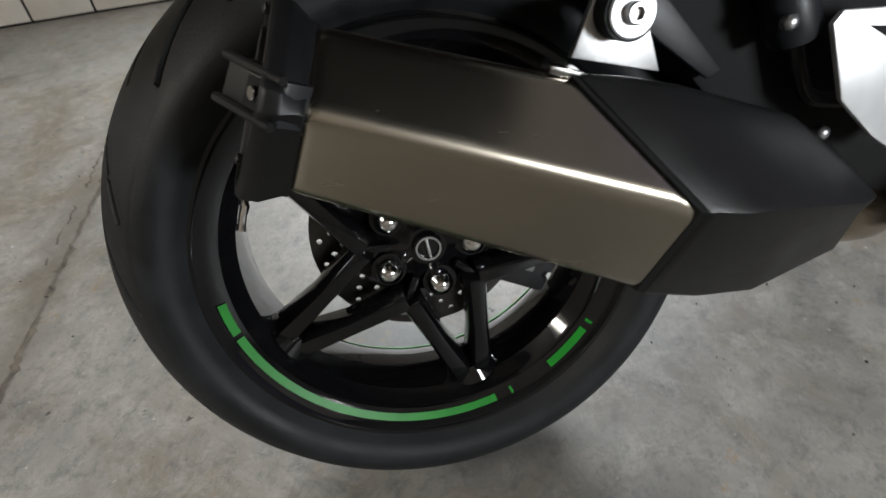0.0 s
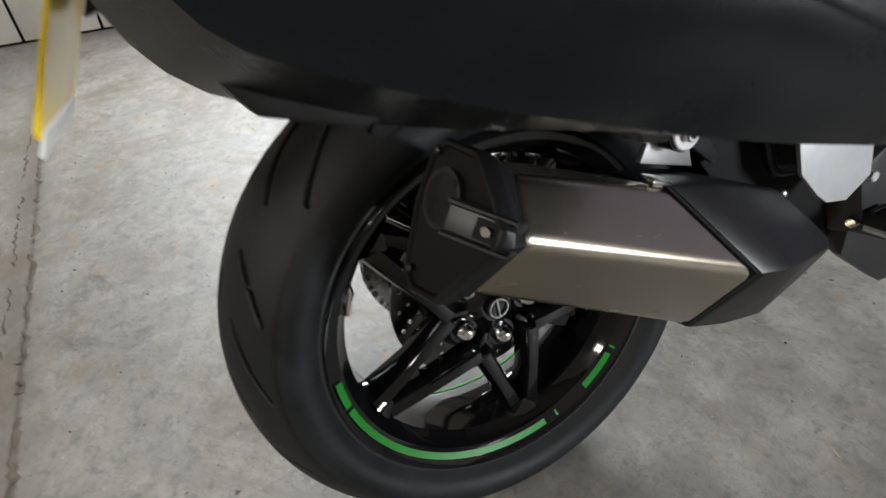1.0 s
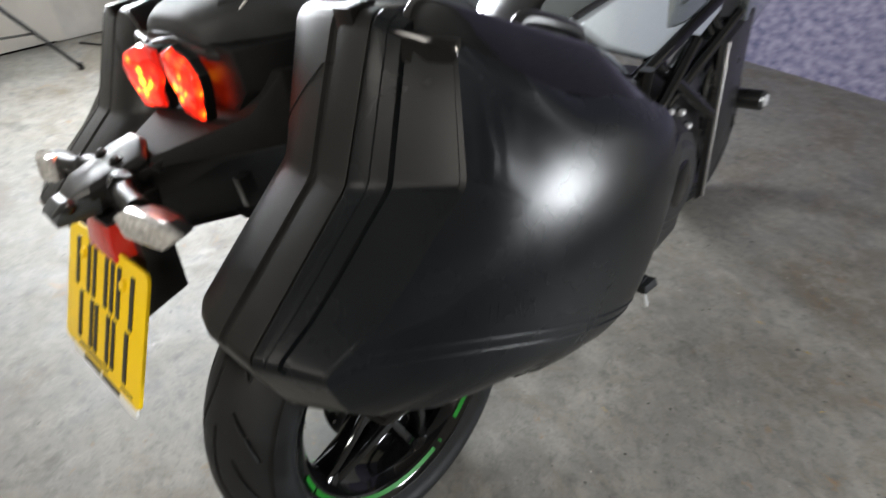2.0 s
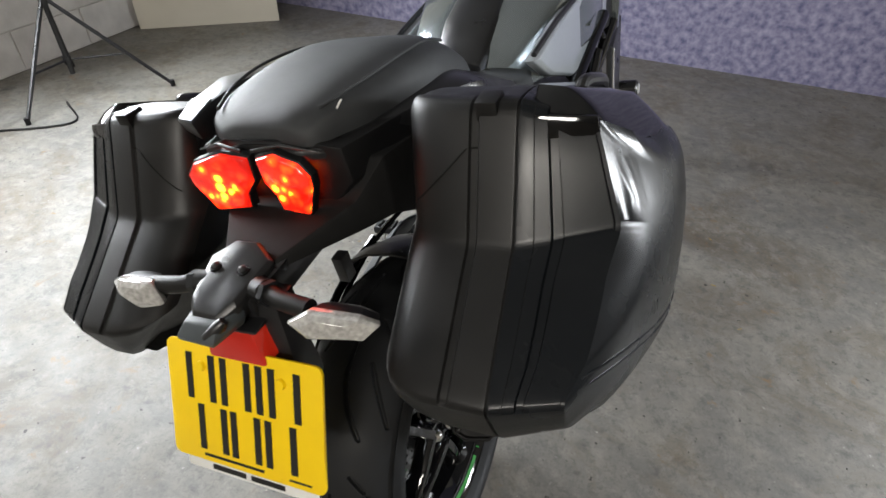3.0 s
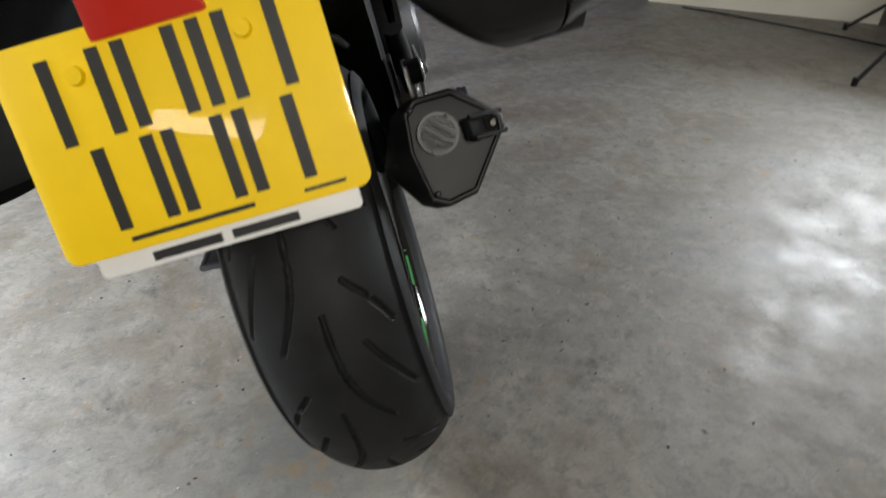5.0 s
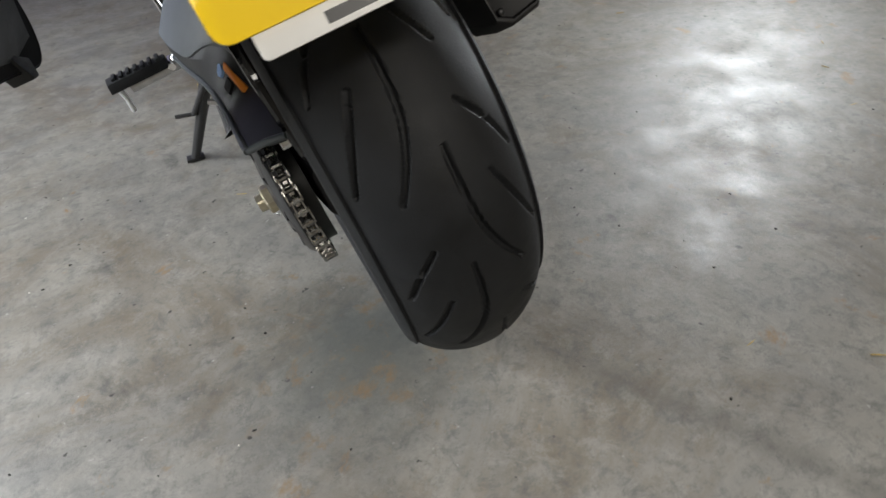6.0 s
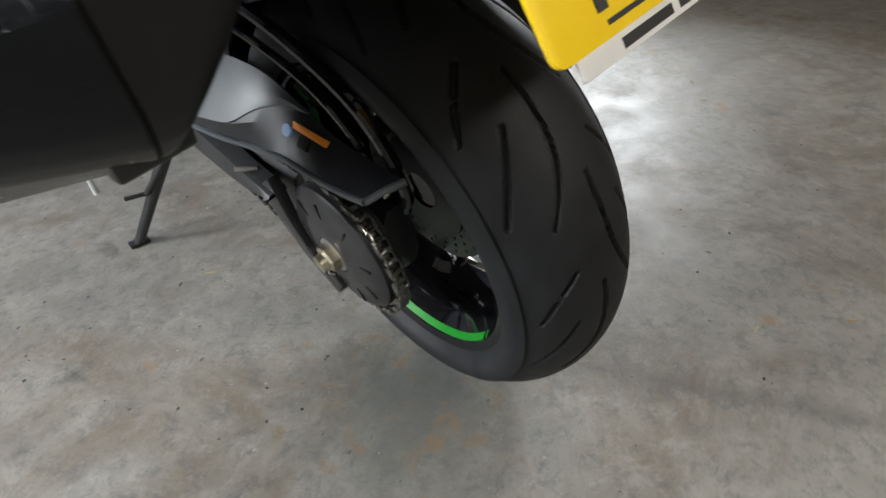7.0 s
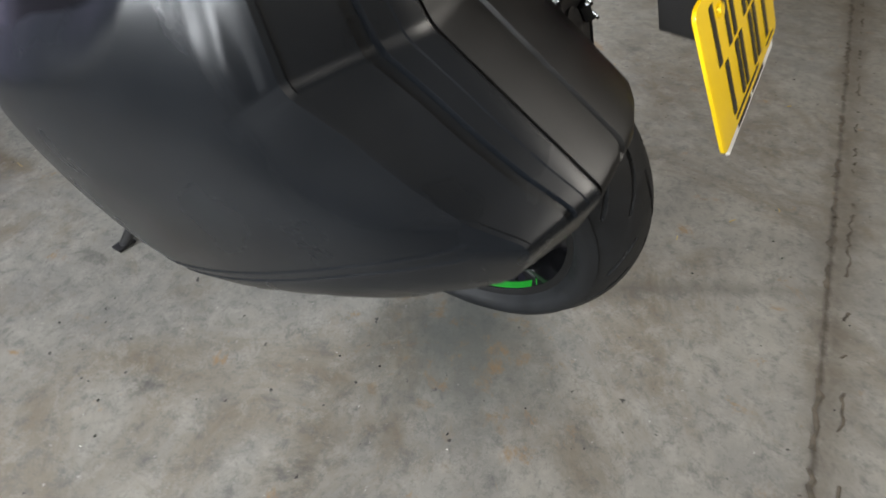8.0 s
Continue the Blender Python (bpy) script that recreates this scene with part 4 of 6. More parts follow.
collar = [p + (p - base_mid).normalized() * 0.003 for p in BASE]
cap = part("rear_cap", loft([[p + fwd * 0.004 for p in collar], collar, [p.lerp(q, 0.55) + (p - base_mid).normalized() * 0.003 for p, q in zip(collar, face_ring(1.0, 0.0))], face_ring(1.0, 0.0), face_ring(0.96, 0.003), face_ring(0.90, 0.003), face_ring(0.88, -0.001), face_ring(0.3, -0.001)], 0.0015), M["dull"], sil, "angular black plastic silencer end cap", 28)
hole = on_face(0.178, 0.545, 0.0)
out_d = Vector((0.12, -1.0, 0.5)).normalized()
part("outlet", tube([hole - out_d * 0.012, hole + out_d * 0.005, hole + out_d * 0.005, hole - out_d * 0.03], [0.027, 0.0265, 0.0225, 0.0225], 28, caps=False), M["engine"], sil, "round exhaust outlet")
# flat black disc stands for the shaded depth of the pipe
part("bore_shade_disc", tube([hole - out_d * 0.006, hole + out_d * 0.0035], [0.0228, 0.0228], 24), M["bore_black"], sil)
# the face bolts
for bx, bz in ((0.152, 0.578), (0.158, 0.482)):
    part("cap_screw", hex_nut(on_face(bx, bz, 0.001), out_d, 0.0042, 0.004, sides=12, dome=0.001), M["engine"], cap)
# the railed channel on the outer corner
rail_out, rail_in = Vector((0.2240, -0.113, 0.553)), Vector((0.2680, -0.081, 0.537))
across = Vector((0.002, -0.013, -0.0225))
for u in (0.0, 1.0):
    part("cap_rail", tube([rail_in + across * u, rail_out + across * u], 0.0030, 8), M["dull"], cap)
back_off = Vector((-0.004, 0.006, -0.003))
part("cap_channel", loft([[q + d for q in (rail_in, rail_out, rail_out + across, rail_in + across)] for d in (back_off * 0.4, back_off * 2.5)], 0.001), M["guard"], cap, "grey channel between the rails")
mid_in, mid_out = rail_in.lerp(rail_out, 0.22), rail_in.lerp(rail_out, 0.56)
part("channel_slot", loft([[q + d for q in (mid_in + across * 0.2, mid_out + across * 0.2, mid_out + across * 0.82, mid_in + across * 0.82)] for d in (back_off * 0.1, back_off * 0.6)], 0), M["dark"], cap)
part("cap_screw", hex_nut(mid_in.lerp(mid_out, 0.45) + across * 0.5, (0.5, -0.8, 0.3), 0.0045, 0.003, sides=14), M["chrome"], cap, "bright screw in the channel")
axes[0] = sil_axes
R2 = [(0.296, 0.218, 0.378), (0.238, 0.238, 0.272), (0.150, 0.230, 0.268), (0.120, 0.220, 0.350), (0.150, 0.190, 0.452), (0.236, 0.182, 0.462)]
R3 = [(0.264, 0.312, 0.342), (0.224, 0.324, 0.276), (0.150, 0.320, 0.272), (0.125, 0.310, 0.315), (0.150, 0.282, 0.400), (0.216, 0.284, 0.410)]
R4 = [(0.238, 0.352, 0.326), (0.206, 0.356, 0.292), (0.150, 0.350, 0.285), (0.135, 0.345, 0.310), (0.150, 0.332, 0.362), (0.202, 0.334, 0.368)]
part("front_cap", loft([mix_ring(R0, R1, 0.975, 0.004), mix_ring(R1, R2, 0.45, 0.005), R2, R3, R4], 0.006), M["plastic"], sil, "black plastic silencer front cover")
part("sleeve_joint", loft([mix_ring(R0, R1, 0.955, 0.0015), mix_ring(R0, R1, 0.985, 0.0015)], 0), M["dark"], sil)
part("strap_clip", box((-0.010, -0.012, 0.0), (0.010, 0.012, 0.006), 0.002, Matrix.Translation((0.228, 0.098, 0.490)) @ Matrix.Rotation(radians(-26), 4, "X") @ Matrix.Rotation(radians(8), 4, "Y")), M["chain"], sil)
part("link_pipe", tube(smooth_line([(0.19, 0.29, 0.325), (0.185, 0.34, 0.30), (0.16, 0.40, 0.265), (0.12, 0.47, 0.235), (0.06, 0.56, 0.21)]), 0.028, 16), M["heat"], sil, "heat-tinted exhaust link pipe")
part("silencer_hanger", prism([(0.126, 0.488), (0.150, 0.528), (0.185, 0.528), (0.196, 0.460)], 0.172, 0.180, 0.001), M["alloy"], sil, "bare alloy hanger plate")
part("hanger_bush", lathe([(0.175, 0.0), (0.175, 0.020), (0.20, 0.020), (0.200, 0.0)], centre=(0.0, 0.166, 0.512), closed=False, steps=40), M["rubber"], sil)
part("hanger_washer", lathe([(0.199, 0.0), (0.199, 0.0178), (0.203, 0.0178), (0.204, 0.0165), (0.204, 0.0)], centre=(0.0, 0.166, 0.512), closed=False, steps=40), M["silver"], sil)
part("hanger_bolt", lathe([(0.203, 0.0085), (0.210, 0.0082), (0.2115, 0.007), (0.2115, 0.0045), (0.206, 0.0042), (0.206, 0.0)], centre=(0.0, 0.166, 0.512), closed=False, steps=24), M["alloy"], sil)


axes[0] = RAKE
# panniers
def fillet(poly, radii, n=5):
    """Rounds the corners of a closed outline."""
    out = []
    for i, (p, r) in enumerate(zip(poly, radii)):
        p, a, b = Vector(p), Vector(poly[i - 1]), Vector(poly[(i + 1) % len(poly)])
        u, v = (a - p), (b - p)
        r_ = min(r, u.length * 0.48, v.length * 0.48)
        q0, q1 = p + u.normalized() * r_, p + v.normalized() * r_
        for k in range(n):
            t = k / (n - 1)
            out.append(((1 - t) ** 2 * q0 + 2 * t * (1 - t) * p + t * t * q1)[:])
    return out


def pannier(side, label):
    root = new("pannier")
    root.parent = bike
    root["label"] = label
    axes[0] = Matrix.Translation((0, 0, 0) if side > 0 else (-0.003, 0.004, -0.013)) @ RAKE
    #        rear crease     rear tip         underside ...                                                                     front ...                                                         top ...
    prof = [(-0.128, 0.872), (-0.199, 0.826), (-0.270, 0.780), (-0.250, 0.692), (-0.134, 0.634), (0.0, 0.593), (0.09, 0.562), (0.165, 0.580), (0.234, 0.655), (0.272, 0.735), (0.258, 0.812), (0.155, 0.900), (0.020, 0.985), (-0.052, 1.000)]
    edge = [(0.407, -0.084, 0.875), (0.396, -0.160, 0.817), (0.377, -0.245, 0.779), (0.373, -0.231, 0.710), (0.403, -0.118, 0.653), (0.426, 0.002, 0.606), (0.430, 0.088, 0.577), (0.434, 0.150, 0.587), (0.440, 0.228, 0.662), (0.440, 0.268, 0.738), (0.432, 0.250, 0.800), (0.428, 0.165, 0.855), (0.413, 0.032, 0.908), (0.380, -0.038, 0.974)]
    radii = (0.008, 0.05, 0.010, 0.04, 0.05, 0.05, 0.05, 0.06, 0.06, 0.05, 0.06, 0.05, 0.04, 0.016)
    NF = 5

    def rounded3(poly):
        flat = fillet([p[-2:] for p in poly], radii, NF)
        if len(poly[0]) == 2:
            return [Vector((0, *p)) for p in flat]
        # x runs evenly between the corners, along the rounded outline
        out = []
        for i in range(len(poly)):
            for k in range(NF):
                u = (k - NF // 2) / (NF - 1) * 0.5
                j = (i + (1 if u > 0 else -1)) % len(poly)
                f = abs(u) * 2 * min(0.48, radii[i] / max(1e-6, (Vector(poly[i][1:]) - Vector(poly[j][1:])).length))
                out.append(Vector((poly[i][0] + (poly[j][0] - poly[i][0]) * f, *flat[i * NF + k])))
        return out

    def finer(values, n=3):
        return [a + (b - a) * (k / n) for a, b in zip(values, values[1:] + values[:1]) for k in range(n)]

    inner_loop, outer_loop = finer(rounded3(prof)), finer(rounded3(edge))
    # how far each point of the outline belongs to the rear face
    rear = [1.0 if i in (13, 0, 1) or (i == 2 and k < 3) else 0.0 for i in range(14) for k in range(NF)]
    tuck = [1.0 if i in (0, 1, 2) else 0.5 if i in (13, 3) else 0.0 for i in range(14) for k in range(NF)]
    upper = [1.0 if (i == 13 and k > 1) or (i == 0 and k < 3) else 0.0 for i in range(14) for k in range(NF)]
    rear, tuck, upper = finer(rear), finer(tuck), finer(upper)
    cy, cz = 0.03, 0.77

    def case_row(x, sc, groove=0.0, pull=0.0):
        # the underside narrows towards the wheel
        out = []
        for p, w, u in zip(inner_loop, rear, tuck):
            z = cz + (p.z - cz) * sc - 0.5 * groove * w
            start, reach, bend = (0.755, 0.14, 1.2) if side > 0 else (0.785, 0.115, 0.85)
            narrow = 0.130 * min(1.0, max(0.0, (start - z) / reach)) ** bend * max(0.0, (0.300 - x) / 0.128)
            out.append((side * (x + narrow), cy + (p.y - cy) * sc + 0.6 * groove * w + pull * u, z))
        return out

    body_rows = [case_row(*r) for r in ((0.172, 0.94, 0, 0.042), (0.175, 0.966, 0, 0.034), (0.181, 0.985, 0, 0.025), (0.190, 0.996, 0, 0.016), (0.205, 1.0, 0, 0.008), (0.232, 1.0, 0, 0.0), (0.2530, 1.0), (0.2550, 1.0, 0.0042), (0.2630, 1.0, 0.0042), (0.265, 1.0), (0.3015, 1.0), (0.3035, 0.997))]
    case = part("body", loft(body_rows), M["plastic"], root, "textured black plastic case half", 30)
    part("seal", loft([case_row(0.299, 0.988), case_row(0.311, 0.988)], 0), M["dark"], root, "recessed dark seal line", 30)

    def lid_row(t, groove=0.0, inset=0.0):
        out = []
        for p, q, w, u in zip(inner_loop, outer_loop, rear, upper):
            r = p.lerp(q, t)
            r.x = 0.3065 + (q.x - 0.3065) * t
            g = groove * w + inset * u
            out.append((side * r.x, r.y + 0.6 * g, r.z - 0.5 * g))
        return out

    def rise(y, z):
        """How far out the lid's curved side stands at a place."""
        x = (0.462 if side > 0 else 0.471) - 0.714 * (y - 0.10) ** 2 * (1.0 if y < 0.1 else 1.3)
        x -= (1.65 if z > 0.748 else 0.5) * (z - 0.748) ** 2
        # the folded wedge above the rear edge
        ax, az, bx, bz = -0.088, 0.878, -0.015, 0.914
        ln = math.hypot(bx - ax, bz - az)
        along = ((y - ax) * (bx - ax) + (z - az) * (bz - az)) / ln
        off = (-(y - ax) * (bz - az) + (z - az) * (bx - ax)) / ln
        fade = min(1.0, max(0.0, 1.25 - along / ln))
        step = 0.006 * min(1.0, max(0.0, off) / 0.005) * min(1.0, max(0.0, 1.05 - along / ln)) * min(1.0, max(0.0, (along + 0.012) / 0.012))
        return x - 0.42 * max(0.0, off) * fade - step

    rows = [lid_row(0.0, 0.0), lid_row(0.02, 0.0)]
    rows = [[(x, cy + (y - cy) * 0.997, cz + (z - cz) * 0.997) for x, y, z in rows[0]], rows[1]]
    rows += [lid_row(t, g, i) for t, g, i in ((0.18, 0, 0), (0.19, 0.0012, 0), (0.345, 0.0012, 0), (0.362, 0.0065, 0.001), (0.455, 0.0065, 0.001), (0.475, 0.0012, 0.001), (0.93, 0.0008, 0.0018), (0.95, 0, 0), (1.0, 0, 0))]
    yc, zc = 0.065, 0.765
    for k in range(1, 60):
        a = k / 59
        g = 1 - 0.985 * a
        ring_ = []
        for p in outer_loop:
            y, z = yc + (p.y - yc) * g, zc + (p.z - zc) * g
            h = rise(y, z)
            near = 1 - (1 - min(1.0, a / 0.34)) ** 2.2   # rolls over from the rim
            ring_.append((side * (h + (p.x - rise(p.y, p.z)) * (1 - near)), y, z))
        rows.append(ring_)
    lid = part("lid", loft(rows), M["lid"], root, "smooth satin black plastic outer lid", 22)
    # top cover with its lip and carrying handle
    lower = [(0.308, -0.046, 0.985), (0.381, -0.037, 0.972), (0.414, 0.034, 0.908), (0.437, 0.153, 0.850), (0.434, 0.236, 0.795), (0.31, 0.262, 0.81)]
    crown = [(0.312, -0.020, 0.996), (0.346, -0.012, 0.988), (0.368, 0.062, 0.948), (0.388, 0.142, 0.906), (0.376, 0.205, 0.872), (0.312, 0.222, 0.884)]
    def outline(ring6):
        """The six corners, rounded and run closely."""
        q = [Vector(p) for p in ring6]
        out = []
        for a, b, c in zip(q[-1:] + q[:-1], q, q[1:] + q[:1]):
            p0, p2 = b.lerp(a, 0.22), b.lerp(c, 0.22)
            out += [((1 - t) ** 2 * p0 + 2 * t * (1 - t) * b + t * t * p2)[:] for t in (0, 0.25, 0.5, 0.75, 1.0)]
        return out

    cover_rows = []
    for k in range(10):
        u = k / 9
        up = 0.006 * math.sin(math.pi * min(1.0, u * 0.62 + 0.02)) ** 0.8
        cover_rows.append([(side * ((x0 - 0.002) * (1 - u) + x1 * u + (0.5 * up if x0 > 0.35 else 0)), y0 * (1 - u) + y1 * u, z0 * (1 - u) + z1 * u + up) for (x0, y0, z0), (x1, y1, z1) in zip(outline(lower), outline(crown))])
    part("top_cover", loft(cover_rows), M["gloss"], root, "gloss black top cover reflecting the room", 40)
    part("cover_lip", loft([[(side * x, y - d, z) for x, y, z in ((0.316, -0.056, 0.985), (0.379, -0.040, 0.974), (0.3815, -0.046, 0.958), (0.316, -0.066, 0.962))] for d in (-0.006, -0.0005)], 0.001), M["gloss"], root, "gloss black lip of the top cover")
    part("handle", tube(smooth_line([(side * 0.335, 0.085, 0.930), (side * 0.338, 0.10, 0.946), (side * 0.345, 0.14, 0.931), (side * 0.345, 0.185, 0.907), (side * 0.34, 0.20, 0.880)]), 0.008, 10), M["satin"], root, "black carrying handle")
    part("body_clip", box((side * 0.272 - 0.012, -0.060, 0.960), (side * 0.272 + 0.012, -0.03, 1.0015), 0.003), M["plastic"], root)
    # moulded crease and wordmark bars on the outer side
    bpy.context.view_layer.update()
    body_axes = axes[0].copy()

    def on_lid(y, z, lift=0.0):
        p = body_axes @ Vector((0, y, z))
        ok, at, nrm, _ = lid.ray_cast(Vector((side * 0.8, p.y, p.z)), Vector((-side, 0, 0)))
        return at + Vector((side * lift, 0, 0)) if ok else Vector((side * 0.4, p.y, p.z))

    axes[0] = LEVEL
    seam = []
    for k in range(13):
        p = body_axes @ Vector((side * (0.262 - 0.074 * k / 12), 0, 0.956 - (0.004 if k < 3 else 0.004 + 0.058 * (k - 2) / 10)))
        ok, at, nrm, _ = case.ray_cast(Vector((p.x, -0.6, p.z)), Vector((0, 1, 0)))
        if ok:
            seam.append(at)
    part("cover_seam", tube(seam, 0.0012, 6), M["dark"], root)
    crease = smooth_line([(0, -0.212, 0.788), (0, -0.13, 0.750), (0, -0.03, 0.694), (0, 0.07, 0.640), (0, 0.14, 0.604)], 8)
    for dz in (0.0, -0.0135):
        spots = [on_lid(p.y, p.z + dz, -0.0006) for p in crease]
        part("crease_strip", tube(spots, [0.0006] + [0.0019] * (len(spots) - 2) + [0.0006], 8), M["lid"], root)
    bars = ((0.0, 0.022, 0), (0.07, 0.012, 30), (0.2, 0.012, 0), (0.27, 0.014, 0), (0.37, 0.018, 18), (0.42, 0.014, -18), (0.47, 0.018, 18), (0.56, 0.013, 0), (0.62, 0.013, 0), (0.70, 0.014, 0), (0.77, 0.012, 0), (0.83, 0.022, 0), (0.89, 0.014, 35), (0.98, 0.018, 0))
    for u, h, tilt in bars:
        y, zmid = -0.134 + 0.076 * u, 0.778 - 0.034 * u
        dy = h / 2 * math.sin(radians(tilt))
        lo, hi = on_lid(y - dy, zmid - h / 2, -0.0008), on_lid(y + dy, zmid + h / 2, -0.0008)
        part("wordmark_bar", tube([lo, lo.lerp(hi, 0.5), hi], 0.0011, 6), M["lid"], root)
    axes[0] = body_axes
    part("latch_foot", prism([(-0.235, 0.706), (-0.215, 0.672), (-0.17, 0.652), (-0.13, 0.656), (-0.2, 0.70)], side * 0.28, side * 0.33, 0.004), M["plastic"], root)
    part("mount_foot", prism([(-0.01, 0.618), (0.01, 0.580), (0.03, 0.574), (0.045, 0.590)], side * 0.296, side * 0.320, 0.003), M["plastic"], root)
    axes[0] = RAKE
    return root


pannier(1, "black hard pannier hung above the silencer")
pannier(-1, "black hard pannier hung beside the chain")

# seat, tail and lights
axes[0] = LEVEL


def rings_y(rows):
    """Half-width, bottom and top along y, as rounded sections."""
    out = []
    for y, hw, z0, z1, crown in rows:
        out.append([(-hw, y, z0), (-hw * 1.0, y, (z0 + z1) / 2), (-hw * 0.88, y, z1 - crown), (-hw * 0.5, y, z1 - crown * 0.3), (0, y, z1), (hw * 0.5, y, z1 - crown * 0.3), (hw * 0.88, y, z1 - crown), (hw, y, (z0 + z1) / 2), (hw, y, z0)])
    return out


def cushion(rows, steps=6):
    """A padded form through rounded sections: y, middle, half-width, bottom, shoulder, top."""
    line = [smooth_line([(r[0], r[1], r[2]) for r in rows], steps), smooth_line([(r[3], r[4], r[5]) for r in rows], steps)]
    rings = []
    for (y, xc, hw), (z0, zs, z1) in zip(*line):
        side_ = [(1.0, 0.0), (1.02, 0.45), (0.99, 0.85), (0.93, 1.0)]
        ring = [(xc + hw * u, y, z0 + (zs - z0) * v) for u, v in side_]
        ring += [(xc + hw * u, y, zs + (z1 - zs) * v) for u, v in ((0.84, 0.30), (0.72, 0.62), (0.58, 0.86), (0.40, 0.97), (0.2, 1.0), (0.0, 1.0))]
        ring += [(2 * xc - x, y_, z) for x, y_, z in ring[-2::-1]]
        rings.append(ring)
    return loft(rings)


part("seat_tag", loft([[(0.079, -0.118, 0.983), (0.0815, -0.117, 0.983), (0.090, -0.092, 1.004), (0.0875, -0.093, 1.004)], [(0.0795, -0.1195, 0.984), (0.082, -0.1185, 0.984), (0.0905, -0.0935, 1.005), (0.088, -0.0945, 1.005)]]), M["white"], bike, "small white seat tag")
seat = part("pillion_seat", cushion([(-0.150, 0.0, 0.038, 0.975, 0.982, 0.987), (-0.143, 0.0, 0.066, 0.968, 0.988, 0.999), (-0.115, -0.004, 0.090, 0.968, 0.997, 1.009), (-0.06, -0.004, 0.110, 0.964, 1.002, 1.018), (0.02, -0.002, 0.122, 0.958, 1.003, 1.022), (0.10, 0.0, 0.126, 0.945, 0.996, 1.017), (0.18, 0.0, 0.120, 0.925, 0.972, 0.995), (0.25, 0.0, 0.105, 0.90, 0.935, 0.955), (0.31, 0.0, 0.085, 0.88, 0.895, 0.905)]), M["vinyl"], bike, "dark grey vinyl pillion seat", 40)
part("seat_skirt", cushion([(-0.152, 0.0, 0.050, 0.955, 0.966, 0.974), (-0.13, 0.0, 0.085, 0.950, 0.966, 0.974), (-0.05, 0.0, 0.120, 0.940, 0.964, 0.975), (0.05, 0.0, 0.150, 0.925, 0.958, 0.972), (0.13, 0.0, 0.178, 0.91, 0.945, 0.962), (0.24, 0.0, 0.165, 0.87, 0.905, 0.92), (0.34, 0.0, 0.155, 0.84, 0.862, 0.875)]), M["satin"], seat, "satin black skirt round the seat's foot", 40)
for side in (-1, 1):
    crease_ = smooth_line([(side * 0.076, -0.120, 1.006), (side * 0.100, -0.05, 1.0125), (side * 0.108, 0.03, 1.0135), (side * 0.104, 0.12, 1.004), (side * 0.09, 0.2, 0.979)])
    part("seat_piping", tube(crease_, 0.0022, 8), M["vinyl"], seat)
part("rider_seat", cushion([(0.27, 0.0, 0.12, 0.84, 0.868, 0.880), (0.33, 0.0, 0.150, 0.80, 0.862, 0.875), (0.42, 0.0, 0.155, 0.77, 0.83, 0.846), (0.55, 0.0, 0.125, 0.77, 0.82, 0.836), (0.66, 0.0, 0.085, 0.79, 0.835, 0.85)]), M["vinyl"], bike, "dark grey vinyl rider seat", 40)
XC = -0.007  # middle of the tail light
tail = part("tail_fairing", loft([
    [(XC + u, y + 0.18 * abs(u), z) for u, y, z in ((-0.070, -0.150, 0.880), (0.070, -0.150, 0.880), (0.108, -0.150, 0.918), (0.106, -0.152, 0.962), (0.050, -0.158, 0.980), (0.0, -0.160, 0.982), (-0.050, -0.158, 0.980), (-0.106, -0.152, 0.962), (-0.108, -0.150, 0.918))],
    [(u, -0.06, z) for u, z in ((-0.085, 0.862), (0.085, 0.862), (0.128, 0.905), (0.122, 0.962), (0.06, 0.974), (0.0, 0.975), (-0.06, 0.974), (-0.122, 0.962), (-0.128, 0.905))],
    [(u, 0.10, z) for u, z in ((-0.10, 0.80), (0.10, 0.80), (0.150, 0.86), (0.146, 0.945), (0.07, 0.95), (0.0, 0.95), (-0.07, 0.95), (-0.146, 0.945), (-0.150, 0.86))],
    [(u, 0.38, z) for u, z in ((-0.11, 0.70), (0.11, 0.70), (0.16, 0.75), (0.155, 0.83), (0.08, 0.84), (0.0, 0.84), (-0.08, 0.84), (-0.155, 0.83), (-0.16, 0.75))]], 0.004), M["dull"], bike, "matt black tail fairing")
for side in (-1, 1):
    lamp_poly = [(0.007, 0.963), (0.040, 0.969), (0.080, 0.957), (0.094, 0.941), (0.092, 0.926), (0.072, 0.889), (0.027, 0.894), (0.024, 0.914), (0.009, 0.932)]
    mu, mz = sum(p[0] for p in lamp_poly) / 9, sum(p[1] for p in lamp_poly) / 9

    def lamp_ring(k, y):
        wide_ = 1.14 if side < 0 else 0.80
        return [(XC + side * wide_ * (mu + (u - mu) * k), y - (0.06 if side < 0 else 0.0) * (mu + (u - mu) * k), mz + (z - mz) * k) for u, z in lamp_poly]

    part("tail_light", loft([lamp_ring(1.0, -0.150), lamp_ring(1.0, -0.164), lamp_ring(0.95, -0.168), lamp_ring(0.8, -0.1695)], 0.0015), M["red"], tail, "lit red tail light")
    rim_poly = [lamp_ring(1.06, -0.150), lamp_ring(1.06, -0.162), lamp_ring(1.0, -0.163)]
    part("lens_surround", loft(rim_poly, 0.001, caps=False), M["dull"], tail)
    part("tail_edge", tube([(XC + side * 0.008, -0.169, 0.9745), (XC + side * 0.046, -0.163, 0.9795), (XC + side * 0.090, -0.151, 0.966)], [0.0022, 0.0026, 0.0012], 8), M["satin"], tail)
